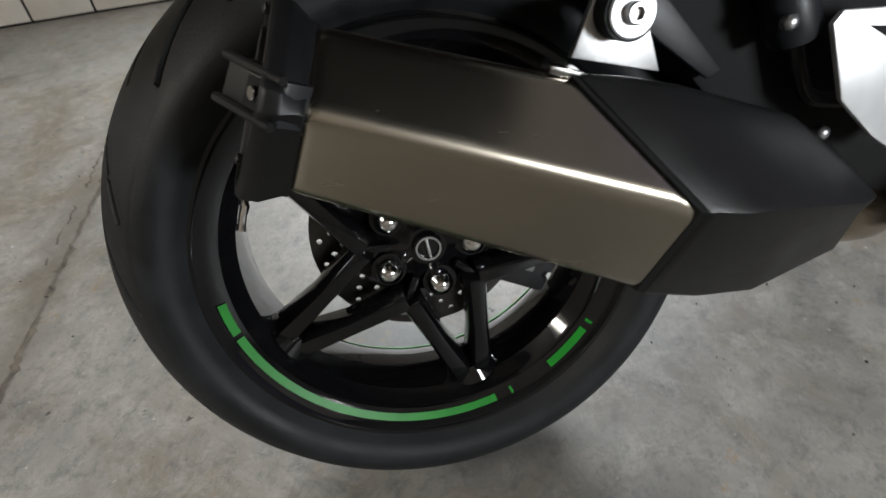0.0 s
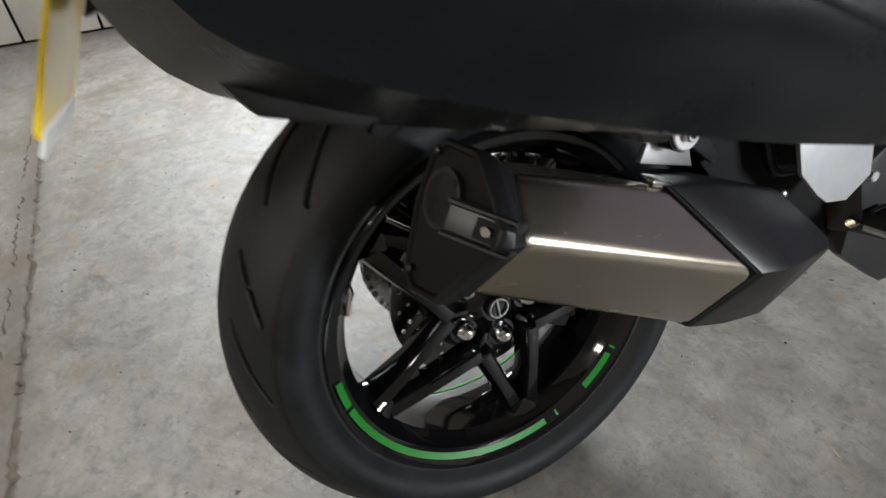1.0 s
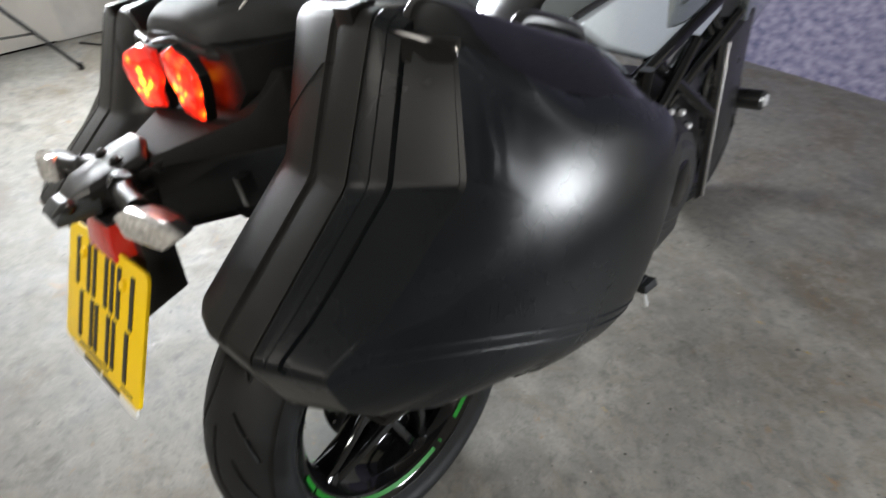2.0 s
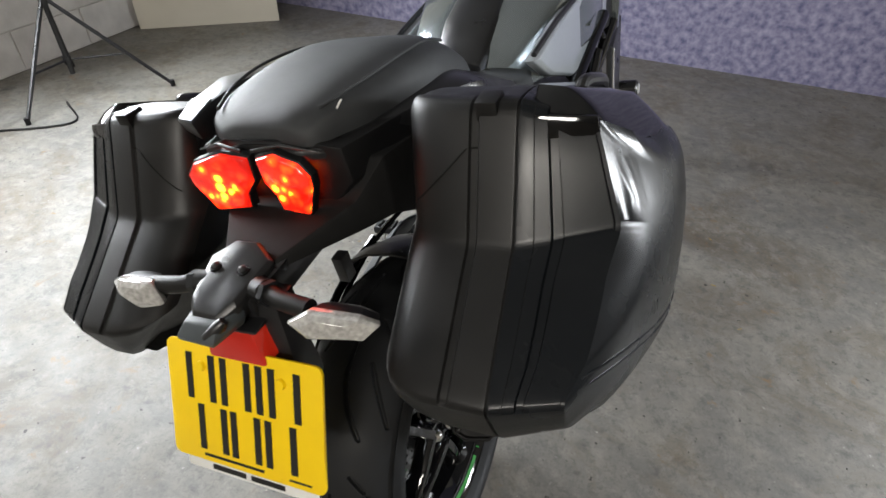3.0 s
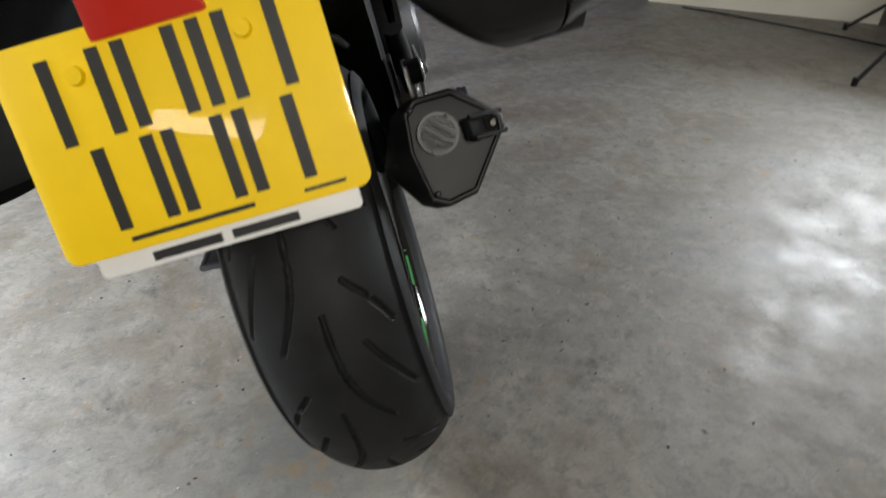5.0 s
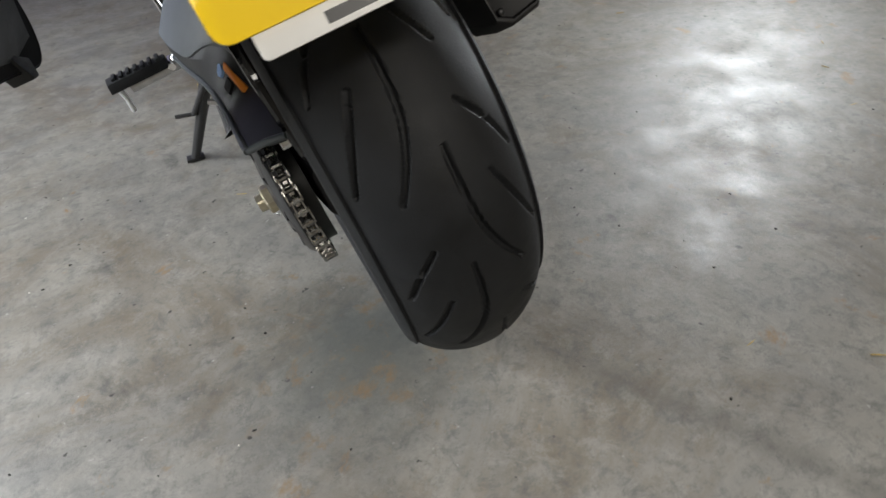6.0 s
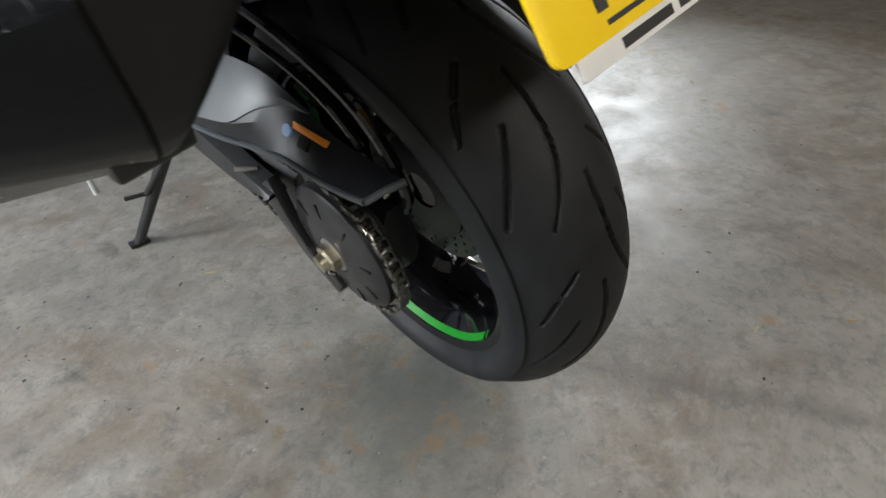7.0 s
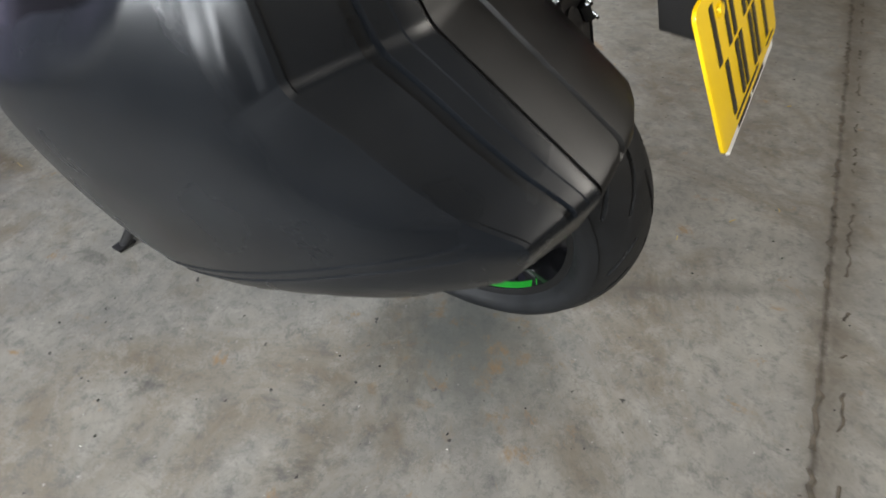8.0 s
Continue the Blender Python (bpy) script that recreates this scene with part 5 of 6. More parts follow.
# grab handle; its upper face is coloured paler for the softbox's reflection
gr = part("grab_rail", loft([[Vector(p) for p in r] for r in (
    [(-0.100, -0.140, 0.972), (-0.128, -0.134, 0.982), (-0.133, -0.137, 0.999), (-0.100, -0.146, 0.998)],
    [(-0.104, -0.09, 0.970), (-0.156, -0.075, 0.978), (-0.160, -0.078, 1.003), (-0.110, -0.090, 1.006)],
    [(-0.112, -0.02, 0.965), (-0.176, 0.00, 0.972), (-0.178, 0.0, 1.004), (-0.118, -0.015, 1.006)],
    [(-0.118, 0.06, 0.955), (-0.160, 0.09, 0.96), (-0.162, 0.09, 0.99), (-0.122, 0.06, 0.992)],
    [(-0.125, 0.22, 0.90), (-0.155, 0.23, 0.90), (-0.156, 0.23, 0.925), (-0.128, 0.22, 0.925)])], 0.004), M["satin"], bike, "black pillion grab rail")
part("rail_sheen", loft([[Vector((x, y, z + d)) for x, y, z in ((-0.102, -0.144, 0.9985), (-0.131, -0.136, 0.9995), (-0.157, -0.080, 1.0035), (-0.113, -0.090, 1.0063))] for d in (-0.004, 0.0018)], 0.001), M["guard_light"], gr, "upper face of the handle, paler for the softbox reflection")

axes[0] = RAKE
# number plate hanger
part("tail_tray", loft([[(-0.040, -0.195, 0.862), (0.040, -0.195, 0.862), (0.036, -0.19, 0.874), (-0.036, -0.19, 0.874)], [(-0.102, -0.10, 0.852), (0.102, -0.10, 0.852), (0.100, -0.09, 0.890), (-0.100, -0.09, 0.890)], [(-0.128, -0.055, 0.848), (0.128, -0.055, 0.848), (0.13, -0.05, 0.93), (-0.13, -0.05, 0.93)], [(-0.14, 0.12, 0.74), (0.14, 0.12, 0.74), (0.14, 0.12, 0.90), (-0.14, 0.12, 0.90)]], 0.004), M["dark"], bike, "black tray under the tail")
part("under_tail", loft([[(-0.06, 0.05, 0.80), (0.06, 0.05, 0.80), (0.07, 0.05, 0.86), (-0.07, 0.05, 0.86)], [(-0.05, -0.12, 0.835), (0.05, -0.12, 0.835), (0.06, -0.12, 0.88), (-0.06, -0.12, 0.88)], [(-0.03, -0.24, 0.815), (0.03, -0.24, 0.815), (0.035, -0.245, 0.86), (-0.035, -0.245, 0.86)]], 0.005), M["satin"], bike, "satin black undertail arm")
axes[0] = LEVEL
SHIELD = [(-0.016, -0.222, 0.888), (0.016, -0.222, 0.888), (0.040, -0.236, 0.874), (0.029, -0.300, 0.859), (0.012, -0.320, 0.849), (-0.024, -0.319, 0.850), (-0.036, -0.302, 0.859), (-0.050, -0.240, 0.874)]


def shield(k, dz, sx=-0.006, sy=-0.268):
    return [(sx + (x - sx) * k, sy + (y - sy) * k, 0.8665 + (z - 0.8665) * k + dz) for x, y, z in SHIELD]


nose = part("hanger_cover", loft([shield(0.86, -0.030), shield(1.0, -0.012), shield(1.0, -0.004), shield(0.90, 0.0015), shield(0.68, 0.0030), shield(0.3, 0.0032)], 0.0012), M["satin"], bike, "pointed dark grey plastic hanger cover", 25)
for x, y, z in ((-0.0265, -0.2585, 0.8695), (0.0145, -0.2585, 0.8695)):
    part("bolt_recess", tube([(x, y, z - 0.003), (x, y - 0.001, z + 0.004)], 0.0078, 16), M["dark"], nose)
    part("cover_bolt", hex_nut((x, y - 0.001, z + 0.003), (0, -0.25, 1), 0.0052, 0.004, sides=14, dome=0.002), M["engine"], nose, "black button-head bolt")
lampbox = part("plate_lamp", loft([[(-0.036, -0.292, 0.850), (0.030, -0.292, 0.850), (0.020, -0.326, 0.848), (-0.028, -0.326, 0.848)], [(-0.040, -0.294, 0.838), (0.030, -0.294, 0.838), (0.020, -0.341, 0.834), (-0.037, -0.339, 0.834)], [(-0.038, -0.296, 0.827), (0.026, -0.296, 0.827), (0.016, -0.339, 0.827), (-0.035, -0.337, 0.827)]], 0.003), M["guard_light"], bike, "satin grey number plate lamp housing")
part("lamp_knob", tube([(0.004, -0.332, 0.834), (0.020, -0.322, 0.846), (0.024, -0.318, 0.850)], [0.007, 0.0078, 0.005], 12), M["satin"], lampbox)
refl = part("rear_reflector", loft([[(-0.040, -0.280, 0.816), (0.038, -0.280, 0.816), (0.031, -0.300, 0.815), (-0.040, -0.300, 0.815)], [(-0.042, -0.282, 0.775), (0.046, -0.282, 0.775), (0.044, -0.312, 0.775), (-0.042, -0.312, 0.775)]], 0.004), M["reflector"], bike, "red rear reflector lens with a faint added glow")
part("reflector_hood", loft([[(-0.044, -0.262, 0.826), (0.042, -0.262, 0.826), (0.040, -0.302, 0.820), (-0.044, -0.302, 0.820)], [(-0.044, -0.262, 0.818), (0.042, -0.262, 0.818), (0.040, -0.303, 0.8165), (-0.044, -0.303, 0.8165)]], 0.002), M["satin"], refl)
axes[0] = RAKE
part("plate_bracket", loft([[(-0.05, -0.20, 0.85), (0.06, -0.20, 0.85), (0.06, -0.236, 0.85), (-0.05, -0.236, 0.85)], [(-0.05, -0.215, 0.78), (0.065, -0.215, 0.78), (0.065, -0.252, 0.78), (-0.05, -0.252, 0.78)], [(-0.05, -0.235, 0.725), (0.075, -0.225, 0.735), (0.075, -0.285, 0.725), (-0.05, -0.285, 0.725)]], 0.003), M["satin"], bike, "black plate bracket")
part("tray_tab", box((0.05, -0.118, 0.775), (0.066, -0.098, 0.815), 0.002), M["satin"], bike)

axes[0] = LEVEL
# number plate, with plain bars in place of its writing
PT, PB = Vector((0, -0.302, 0.7845)), Vector((0, -0.371, 0.6425))
pz = (PT - PB).normalized()
px_ = Vector((1, 0, 0))
py = pz.cross(px_).normalized()
PM = Matrix((( px_.x, py.x, pz.x, PB.x), (px_.y, py.y, pz.y, PB.y), (px_.z, py.z, pz.z, PB.z), (0, 0, 0, 1)))
PHT = (PT - PB).length


def rounded(x0, z0, x1, z1, r, n=4):
    out = []
    for cx, cz, a0 in ((x1 - r, z1 - r, 0), (x0 + r, z1 - r, 90), (x0 + r, z0 + r, 180), (x1 - r, z0 + r, 270)):
        out += [(cx + r * math.cos(radians(a0 + 90 * k / n)), cz + r * math.sin(radians(a0 + 90 * k / n))) for k in range(n + 1)]
    return out


plate = part("number_plate", prism(rounded(-0.117, 0, 0.119, PHT, 0.01), -0.002, 0.002, 0.0006, "y", m=PM), M["yellow"], bike, "yellow number plate with black character bars")
part("dealer_strip", prism(rounded(-0.098, -0.015, 0.106, 0.006, 0.004), 0.001, 0.004, 0.0004, "y", m=PM), M["white"], plate, "white strip under the plate")
for x0, x1 in ((-0.056, -0.002), (0.006, 0.058)):
    part("strip_writing", prism([(x0, -0.0115), (x1, -0.0115), (x1, -0.0045), (x0, -0.0045)], 0.0006, 0.002, 0, "y", m=PM), M["black_ink"], plate)
part("plate_small_writing", prism([(-0.065, 0.007), (0.03, 0.007), (0.03, 0.0105), (-0.065, 0.0105)], -0.0026, -0.001, 0, "y", m=PM), M["black_ink"], plate)
part("plate_small_writing", prism([(0.068, 0.007), (0.1, 0.007), (0.1, 0.0095), (0.068, 0.0095)], -0.0026, -0.001, 0, "y", m=PM), M["black_ink"], plate)
for row_z, places in ((0.083, ((-0.085, 0.046), (-0.030, 0.046), (0.0245, 0.0), (0.043, 0.046))), (0.0165, ((-0.070, 0.046), (-0.018, 0.046), (0.035, 0.046)))):
    for x, wide in places:
        for x0 in sorted({x, x + max(0.0, wide - 0.0095)}):
            part("character_bar", prism([(x0, row_z), (x0 + 0.0095, row_z), (x0 + 0.0095, row_z + 0.0605), (x0, row_z + 0.0605)], -0.0032, -0.001, 0, "y", m=PM), M["black_ink"], plate)
for x in (-0.06, 0.062):
    part("plate_screw", tube([PM @ Vector((x, 0.0, 0.128)), PM @ Vector((x, -0.006, 0.128))], [0.0075, 0.006], 16), M["yellow"], plate, "yellow plastic screw cap")

axes[0] = LEVEL
# indicators: faceted clear lenses on stubby stalks
LENS_R = [(0.096, -0.303, 0.849), (0.121, -0.296, 0.861), (0.180, -0.292, 0.857), (0.198, -0.286, 0.845), (0.184, -0.296, 0.834), (0.120, -0.307, 0.834)]
LENS_L = [(-0.089, -0.303, 0.840), (-0.103, -0.296, 0.866), (-0.157, -0.294, 0.864), (-0.177, -0.290, 0.856), (-0.168, -0.298, 0.846), (-0.124, -0.306, 0.833)]
for side, face in ((-1, LENS_L), (1, LENS_R)):
    ind = new("indicator")
    ind.parent = bike
    ind["label"] = "clear-lens indicator on a black stalk"
    mid_f = sum((Vector(p) for p in face), Vector()) / 6

    def lens_ring(k, dy, dz=0.0):
        return [mid_f + (Vector(p) - mid_f) * k + Vector((0, dy, dz)) for p in face]

    part("stalk", tube([(side * 0.035, -0.268, 0.855), (side * 0.050, -0.272, 0.856), (side * 0.052, -0.272, 0.856), (side * 0.075, -0.280, 0.855), (side * 0.115, -0.284, 0.852)], [0.015, 0.015, 0.0115, 0.011, 0.012], 12), M["plastic"], ind)
    part("stalk_collar", tube([(side * 0.050, -0.272, 0.856), (side * 0.058, -0.274, 0.856)], 0.0155, 6), M["guard"], ind)
    part("lens", loft([lens_ring(0.92, 0.010), lens_ring(1.0, 0.003), lens_ring(0.96, -0.002), lens_ring(0.62, -0.007), lens_ring(0.15, -0.0085)], 0.0008), M["lens"], ind, "clear faceted lens", 18)
    part("housing", loft([lens_ring(0.5, 0.030, -0.002), lens_ring(0.80, 0.022, -0.002), lens_ring(0.90, 0.010, -0.001), lens_ring(0.9, 0.006)], 0.001), M["satin"], ind)
    for k in (0.32, 0.5, 0.68):
        p = Vector(face[0]).lerp(Vector(face[3]), k) + Vector((0, -0.0065, -0.002))
        part("bulb_cell", tube([p + Vector((0, 0.004, 0)), p, p + Vector((0, -0.0012, 0))], [0.0062, 0.0062, 0.003], 10), M["chrome"], ind, "bright reflector cell")

axes[0] = LEVEL
# tank, side panels and front
part("fuel_tank", loft(rings_y([(0.46, 0.085, 0.78, 0.845, 0.02), (0.50, 0.125, 0.78, 0.885, 0.03), (0.57, 0.160, 0.78, 0.925, 0.035), (0.68, 0.188, 0.78, 0.962, 0.04), (0.80, 0.205, 0.78, 0.995, 0.045), (0.93, 0.212, 0.80, 1.01, 0.05), (1.08, 0.18, 0.82, 0.99, 0.04), (1.15, 0.12, 0.85, 0.95, 0.03)]), 0.014, segments=4), M["grey"], bike, "dark metallic grey fuel tank")
part("tank_pad", loft(rings_y([(0.448, 0.055, 0.80, 0.862, 0.01), (0.49, 0.060, 0.84, 0.892, 0.012), (0.56, 0.062, 0.89, 0.933, 0.012), (0.66, 0.055, 0.93, 0.967, 0.012), (0.74, 0.03, 0.96, 0.987, 0.01)]), 0.004), M["satin"], bike, "black tank pad")
for side in (-1, 1):
    panel = ((0.41, 0.868), (0.56, 0.890), (0.76, 0.904), (0.98, 0.905), (1.04, 0.86), (1.0, 0.765), (0.90, 0.728), (0.66, 0.745), (0.50, 0.808))
    part("side_panel", loft([[(side * (xo + 0.05 * (y - 0.55)), 0.73 + (y - 0.73) * k, 0.82 + (z - 0.82) * k) for y, z in panel] for xo, k in ((0.160, 1.0), (0.178, 0.985), (0.186, 0.93))], 0.003), M["grey_light"], bike, "light grey metallic side panel")
    part("panel_groove", prism([(0.78, 0.822), (0.93, 0.832), (0.93, 0.837), (0.78, 0.827)], side * 0.196, side * 0.2085, 0.001), M["grey"], bike)
    part("fairing_inner", loft([[(side * 0.17, y, z) for y, z in ((0.98, 0.90), (1.30, 0.90), (1.28, 0.68), (0.98, 0.74))], [(side * 0.205, y, z) for y, z in ((1.0, 0.885), (1.28, 0.885), (1.26, 0.70), (1.0, 0.75))]], 0.004), M["dull"], bike, "black inner fairing")
    part("panel_trim", tube([(side * 0.168, 0.43, 0.874), (side * 0.180, 0.58, 0.896), (side * 0.198, 0.80, 0.910), (side * 0.21, 1.05, 0.915)], 0.006, 8), M["satin"], bike)
    for a, b in (((0.40, 0.66), (0.95, 0.80)), ((0.50, 0.44), (0.85, 0.74)), ((0.62, 0.50), (0.62, 0.74)), ((0.70, 0.74), (1.0, 0.52)), ((0.95, 0.80), (1.12, 0.62)), ((0.80, 0.60), (1.10, 0.74))):
        part("frame_tube", tube([(side * 0.175, *a), (side * 0.21, *b)], 0.015, 12), M["gloss"], bike)
    part("radiator_shroud", loft([[(side * 0.205, y, z) for y, z in ((1.02, 0.70), (1.20, 0.74), (1.14, 0.40), (0.98, 0.28))], [(side * 0.222, y, z) for y, z in ((1.03, 0.69), (1.19, 0.73), (1.13, 0.41), (0.99, 0.30))]], 0.004), M["satin"], bike, "black radiator side shroud")
    part("shroud_edge", tube([(side * 0.224, 1.02, 0.69), (side * 0.224, 0.985, 0.30)], 0.004, 8), M["alloy"], bike)
part("engine_block", loft([[(-0.15, y, z) for y, z in ((0.60, 0.32), (0.58, 0.48), (0.70, 0.62), (1.02, 0.62), (1.08, 0.40), (0.98, 0.24), (0.72, 0.24))], [(0.17, y, z) for y, z in ((0.50, 0.25), (0.52, 0.48), (0.70, 0.62), (1.02, 0.62), (1.08, 0.40), (0.98, 0.18), (0.62, 0.16))]], 0.02), M["engine"], bike, "black engine casing")
CC = (0, 0.785, 0.43)
clutch = part("clutch_cover", lathe([(0.165, 0.0), (0.165, 0.172), (0.178, 0.170), (0.184, 0.150), (0.200, 0.138), (0.224, 0.118), (0.226, 0.100), (0.236, 0.090), (0.238, 0.080), (0.238, 0.0)], centre=CC, closed=False, steps=72), M["engine"], bike, "round black clutch cover ringed with bright bolts")
part("cover_gasket", lathe([(0.160, 0.172), (0.160, 0.1745), (0.166, 0.1745), (0.166, 0.172)], centre=CC, steps=72), M["alloy"], clutch, "bare alloy joint edge")
for k in range(14):
    p = polar(0.160, 360 / 14 * k + 6, 0.182, CC)
    part("cover_boss", tube([p - Vector((0.016, 0, 0)), p + Vector((0.002, 0, 0))], 0.0115, 12), M["engine"], clutch)
    part("cover_bolt", hex_nut(p, (1, 0, 0), 0.0082, 0.012, sides=12, dome=0.003), M["silver"], clutch)
part("cover_badge", lathe([(0.2385, 0.0), (0.2385, 0.056), (0.2365, 0.060)], centre=CC, closed=False, steps=48), M["gloss"], clutch, "round gloss black cover plate")
side_case = part("sump_cover", loft([[(0.14, y, z) for y, z in ((0.47, 0.40), (0.56, 0.45), (0.66, 0.34), (0.74, 0.26), (0.60, 0.24), (0.50, 0.29))], [(0.185, y, z) for y, z in ((0.48, 0.395), (0.555, 0.435), (0.645, 0.34), (0.715, 0.27), (0.60, 0.255), (0.51, 0.30))]], 0.006), M["engine"], bike, "black lower engine side cover")
for y, z in ((0.50, 0.385), (0.55, 0.42), (0.60, 0.375), (0.66, 0.315), (0.60, 0.265), (0.53, 0.30)):
    part("case_bolt", hex_nut((0.183, y, z), (1, 0, 0), 0.0075, 0.009, sides=12), M["silver"], side_case)
part("frame_slider", tube([(0.12, 1.245, 0.483), (0.262, 1.245, 0.483), (0.268, 1.245, 0.483)], [0.026, 0.028, 0.02], 20), M["satin"], bike, "black frame slider with a pale end cap")
part("slider_cap", tube([(0.266, 1.245, 0.483), (0.272, 1.245, 0.483)], [0.018, 0.015], 20), M["silver"], bike)
axes[0] = LEVEL
part("heel_plate", prism([(0.318, 0.498), (0.326, 0.507), (0.40, 0.500), (0.46, 0.47), (0.47, 0.40), (0.43, 0.377), (0.392, 0.385), (0.372, 0.400), (0.336, 0.437)], 0.195, 0.201, 0.0015), M["silver"], bike, "bare alloy heel guard plate")
part("brake_cylinder", tube([(0.168, 0.285, 0.57), (0.17, 0.303, 0.515), (0.17, 0.309, 0.495), (0.17, 0.312, 0.486)], [0.018, 0.021, 0.022, 0.019], 20), M["guard"], bike, "rear brake master cylinder")
part("cylinder_bolt", hex_nut((0.184, 0.291, 0.503), (1, 0, 0), 0.0062, 0.008, sides=14, dome=0.002), M["alloy"], bike)
part("cylinder_hose", tube(smooth_line([(0.165, 0.315, 0.488), (0.165, 0.325, 0.455), (0.168, 0.335, 0.435), (0.165, 0.37, 0.425)]), 0.007, 10), M["satin"], bike, "black rubber brake hose")
part("frame_plate", prism([(0.150, 0.560), (0.190, 0.560), (0.262, 0.468), (0.250, 0.462), (0.205, 0.500)], 0.145, 0.152, 0.002), M["guard"], bike, "dark grey frame gusset")
part("pivot_housing", prism([(0.13, 0.70), (0.16, 0.56), (0.26, 0.44), (0.30, 0.34), (0.46, 0.28), (0.62, 0.26), (0.66, 0.70)], 0.02, 0.14, 0.01), M["dark"], bike, "black swingarm pivot housing")
part("heel_plate_hole", prism([(0.350, 0.492), (0.385, 0.486), (0.372, 0.478)], 0.2002, 0.2022, 0), M["dark"], bike)
part("plate_bolt", hex_nut((0.165, 0.352, 0.400), (1, 0, 0), 0.0062, 0.008, sides=14, dome=0.002), M["alloy"], bike)
for side, x0, y0, z0 in ((1, 0.18, 0.50, 0.312), (-1, 0.232, 0.488, 0.374)):
    # tapering rubber tread on a bare alloy bar
    pg = part("footpeg", loft([[(side * x, y, z) for x, y, z in ((x0, y0 + 0.004, z0), (x0 + 0.118, y0 - 0.002, z0), (x0 + 0.124, y0 + 0.046, z0), (x0, y0 + 0.036, z0))], [(side * x, y, z) for x, y, z in ((x0, y0 + 0.006, z0 + 0.02), (x0 + 0.116, y0, z0 + 0.02), (x0 + 0.120, y0 + 0.043, z0 + 0.02), (x0, y0 + 0.034, z0 + 0.02))]], 0.004), M["rubber"], bike, "black ribbed rubber footpeg")
    part("peg_bar", tube([(side * (x0 - 0.015), y0 + 0.02, z0 - 0.004), (side * (x0 + 0.085), y0 + 0.024, z0 - 0.008)], 0.011, 12), M["alloy"], pg, "bare alloy peg bar")
    part("peg_bracket", tube([(side * 0.155, y0 + 0.01, z0 + 0.03), (side * (x0 - 0.01), y0 + 0.02, z0)], [0.018, 0.013], 12), M["alloy"], pg, "bare alloy hinge bracket")
    part("peg_pin", tube([(side * (x0 - 0.004), y0 - 0.006, z0 + 0.002), (side * (x0 - 0.004), y0 + 0.046, z0 + 0.002)], 0.007, 10), M["chrome"], pg)
    part("peg_feeler", tube([(side * (x0 + 0.106), y0 + 0.02, z0 + 0.004), (side * (x0 + 0.104), y0 + 0.024, z0 - 0.022), (side * (x0 + 0.108), y0 + 0.03, z0 - 0.052)], [0.006, 0.005, 0.0052], 8), M["silver"], pg, "bare metal feeler bolt")
    for k in range(7):
        part("peg_rib", box((side * (x0 + 0.014 + 0.0145 * k) - 0.0035, y0 + 0.006, z0 + 0.018), (side * (x0 + 0.014 + 0.0145 * k) + 0.0035, y0 + 0.036, z0 + 0.0245), 0.001), M["rubber"], pg)
# side stand
axes[0] = LEVEL
B2W = pose(0, 0, 0.0034, 0, -LEAN, 0)
foot = B2W.inverted() @ Vector((-0.34, 0.742, 0.006))
top_s = Vector((-0.185, 0.595, 0.30))
stand = part("side_stand", tube([top_s + (top_s - foot) * 0.22 + Vector((0.03, 0, 0)), top_s, top_s.lerp(foot, 0.5), foot], [0.016, 0.015, 0.0125, 0.011], 12), M["engine"], bike, "black steel side stand resting on the floor")
part("stand_foot", box((-0.022, -0.014, -0.004), (0.022, 0.014, 0.004), 0.002, Matrix.Translation(foot) @ Matrix.Rotation(radians(LEAN), 4, "Y")), M["engine"], stand)
part("stand_lug", tube([top_s.lerp(foot, 0.40), top_s.lerp(foot, 0.40) + Vector((-0.012, -0.004, 0.0)), top_s.lerp(foot, 0.40) + Vector((-0.060, 0.012, 0.008))], 0.005, 8), M["engine"], stand)
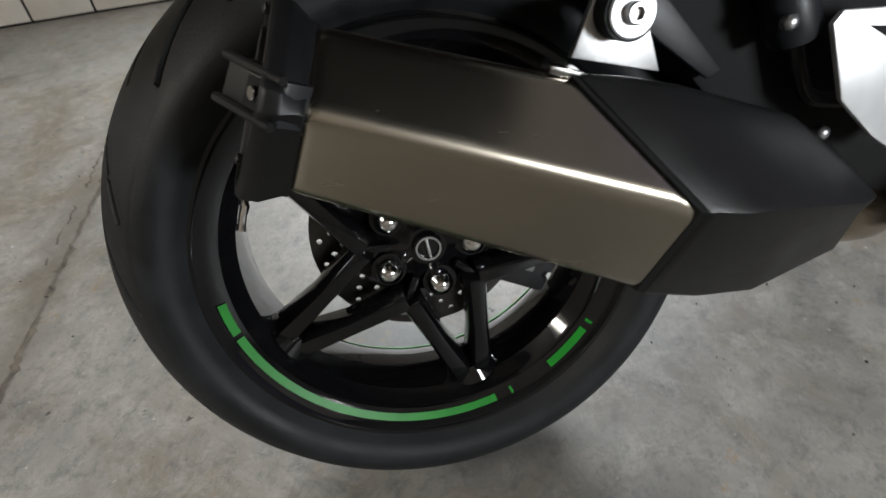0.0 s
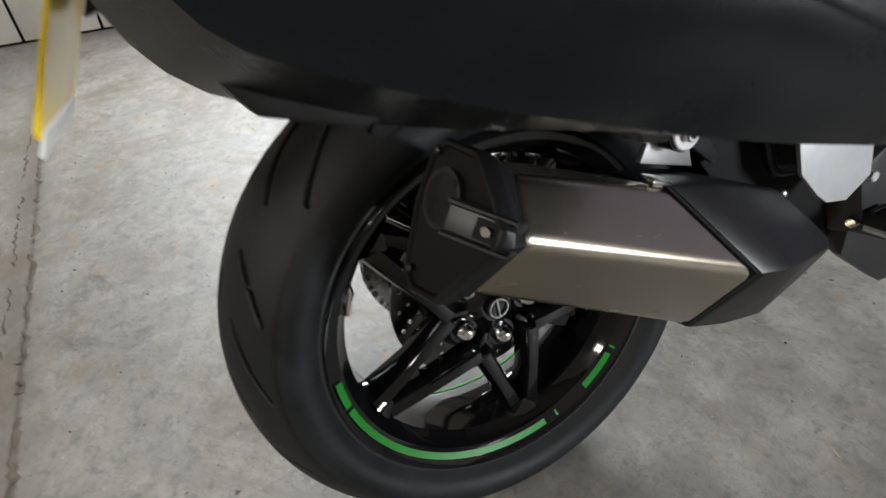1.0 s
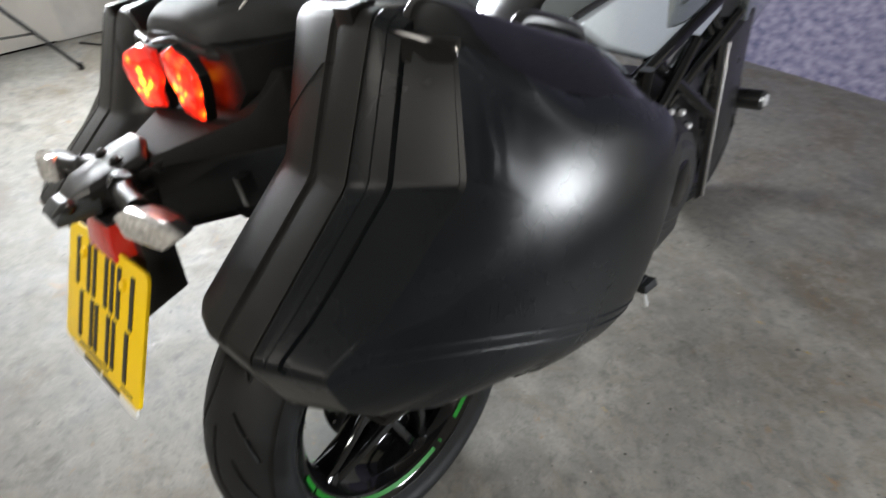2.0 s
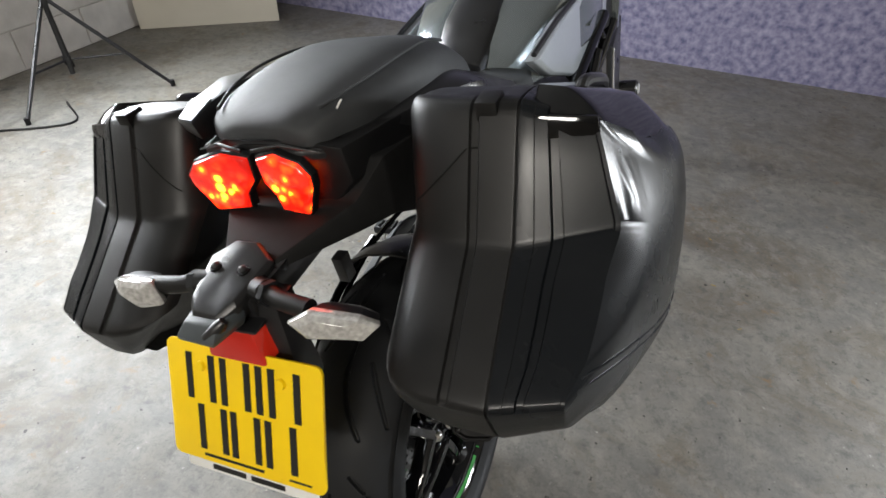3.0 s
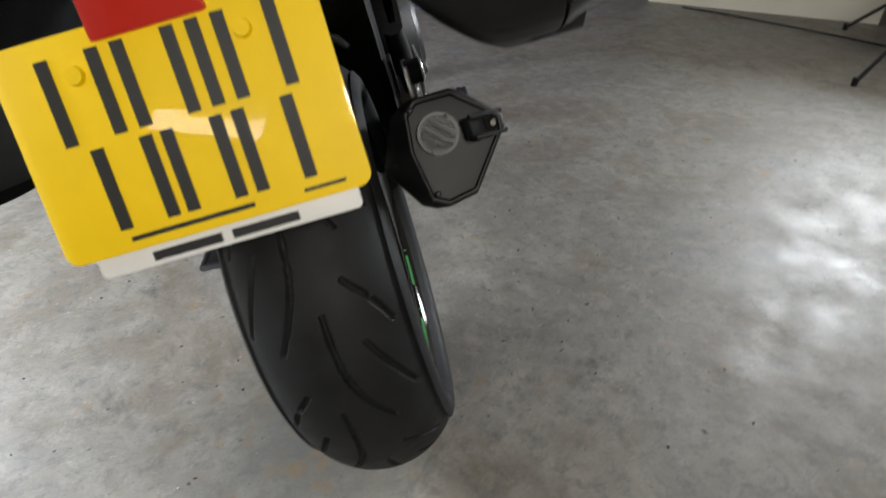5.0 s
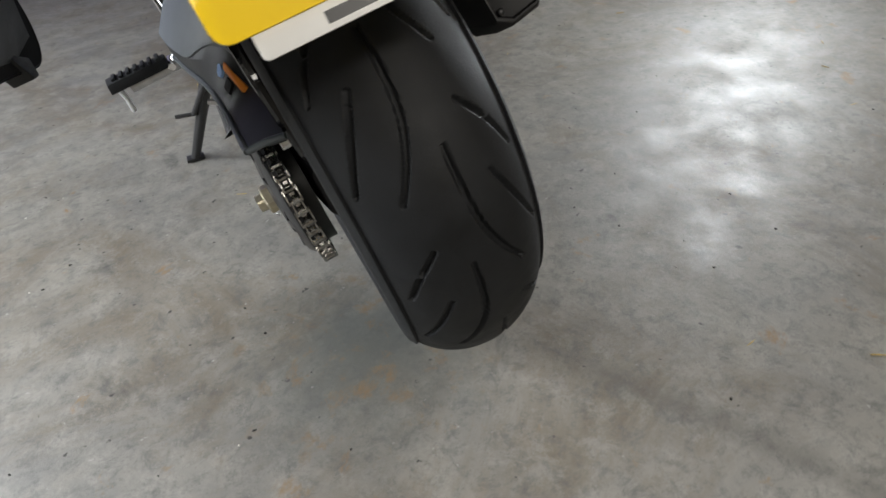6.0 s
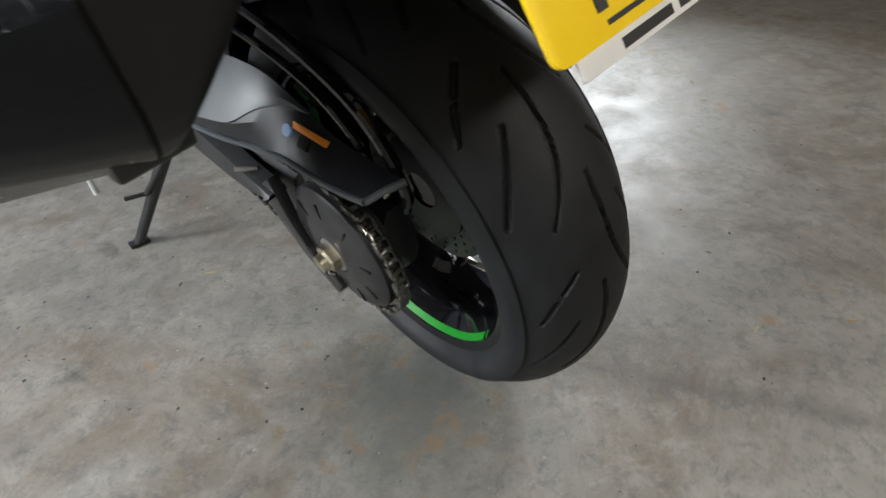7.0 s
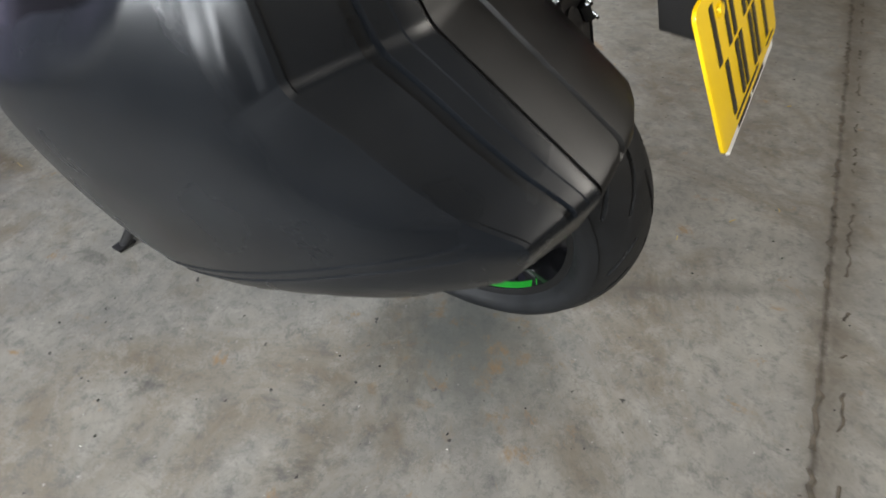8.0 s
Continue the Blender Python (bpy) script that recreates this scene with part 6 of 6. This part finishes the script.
part("stand_spring", tube([top_s + Vector((-0.012, -0.012, -0.01)), top_s.lerp(foot, 0.38) + Vector((-0.022, -0.006, 0))], 0.006, 10), M["engine"], stand, "black return spring")

# front wheel, fork and nose
FH = Vector((0, 1.49, 0.30))
tyre("front_tyre", FH, 0.300, 0.060, 0.229, 6, "black rubber front tyre")
frim = part("front_rim", lathe([(-0.045, 0.226), (-0.05, 0.231), (-0.048, 0.215), (-0.03, 0.195), (0.03, 0.195), (0.048, 0.215), (0.05, 0.231), (0.045, 0.226), (0.0, 0.20)], centre=FH, steps=96), M["gloss"], bike, "gloss black front rim")
for k in range(5):
    part("spoke_arm", tube([polar(0.03, 72 * k, 0, FH), polar(0.197, 72 * k, 0, FH)], [0.016, 0.012], 8), M["gloss"], frim)
part("front_hub", tube([FH + Vector((-0.1, 0, 0)), FH + Vector((0.1, 0, 0))], 0.03, 20), M["engine"], frim)
for side in (-1, 1):
    part("fork_leg", tube([FH + Vector((side * 0.1, 0.01, 0)), (side * 0.1, 1.28, 0.72), (side * 0.1, 1.18, 0.98)], [0.026, 0.028, 0.026], 16), M["gloss"], bike, "black front fork leg")
    bar = part("handlebar", tube(smooth_line([(side * 0.10, 1.14, 1.03), (side * 0.22, 1.08, 1.05), (side * 0.36, 1.0, 1.04)]), 0.011, 12), M["engine"], bike)
    part("grip", tube([(side * 0.25, 1.06, 1.05), (side * 0.37, 0.99, 1.04)], 0.017, 14), M["rubber"], bar)
part("nose_fairing", loft([[(-0.22, 1.12, 0.66), (0.22, 1.12, 0.66), (0.24, 1.12, 0.98), (0.0, 1.14, 1.02), (-0.24, 1.12, 0.98)], [(-0.2, 1.4, 0.70), (0.2, 1.4, 0.70), (0.2, 1.38, 1.0), (0.0, 1.38, 1.08), (-0.2, 1.38, 1.0)], [(-0.08, 1.62, 0.78), (0.08, 1.62, 0.78), (0.08, 1.6, 0.92), (0.0, 1.6, 0.95), (-0.08, 1.6, 0.92)]], 0.015), M["grey"], bike, "metallic grey nose fairing")
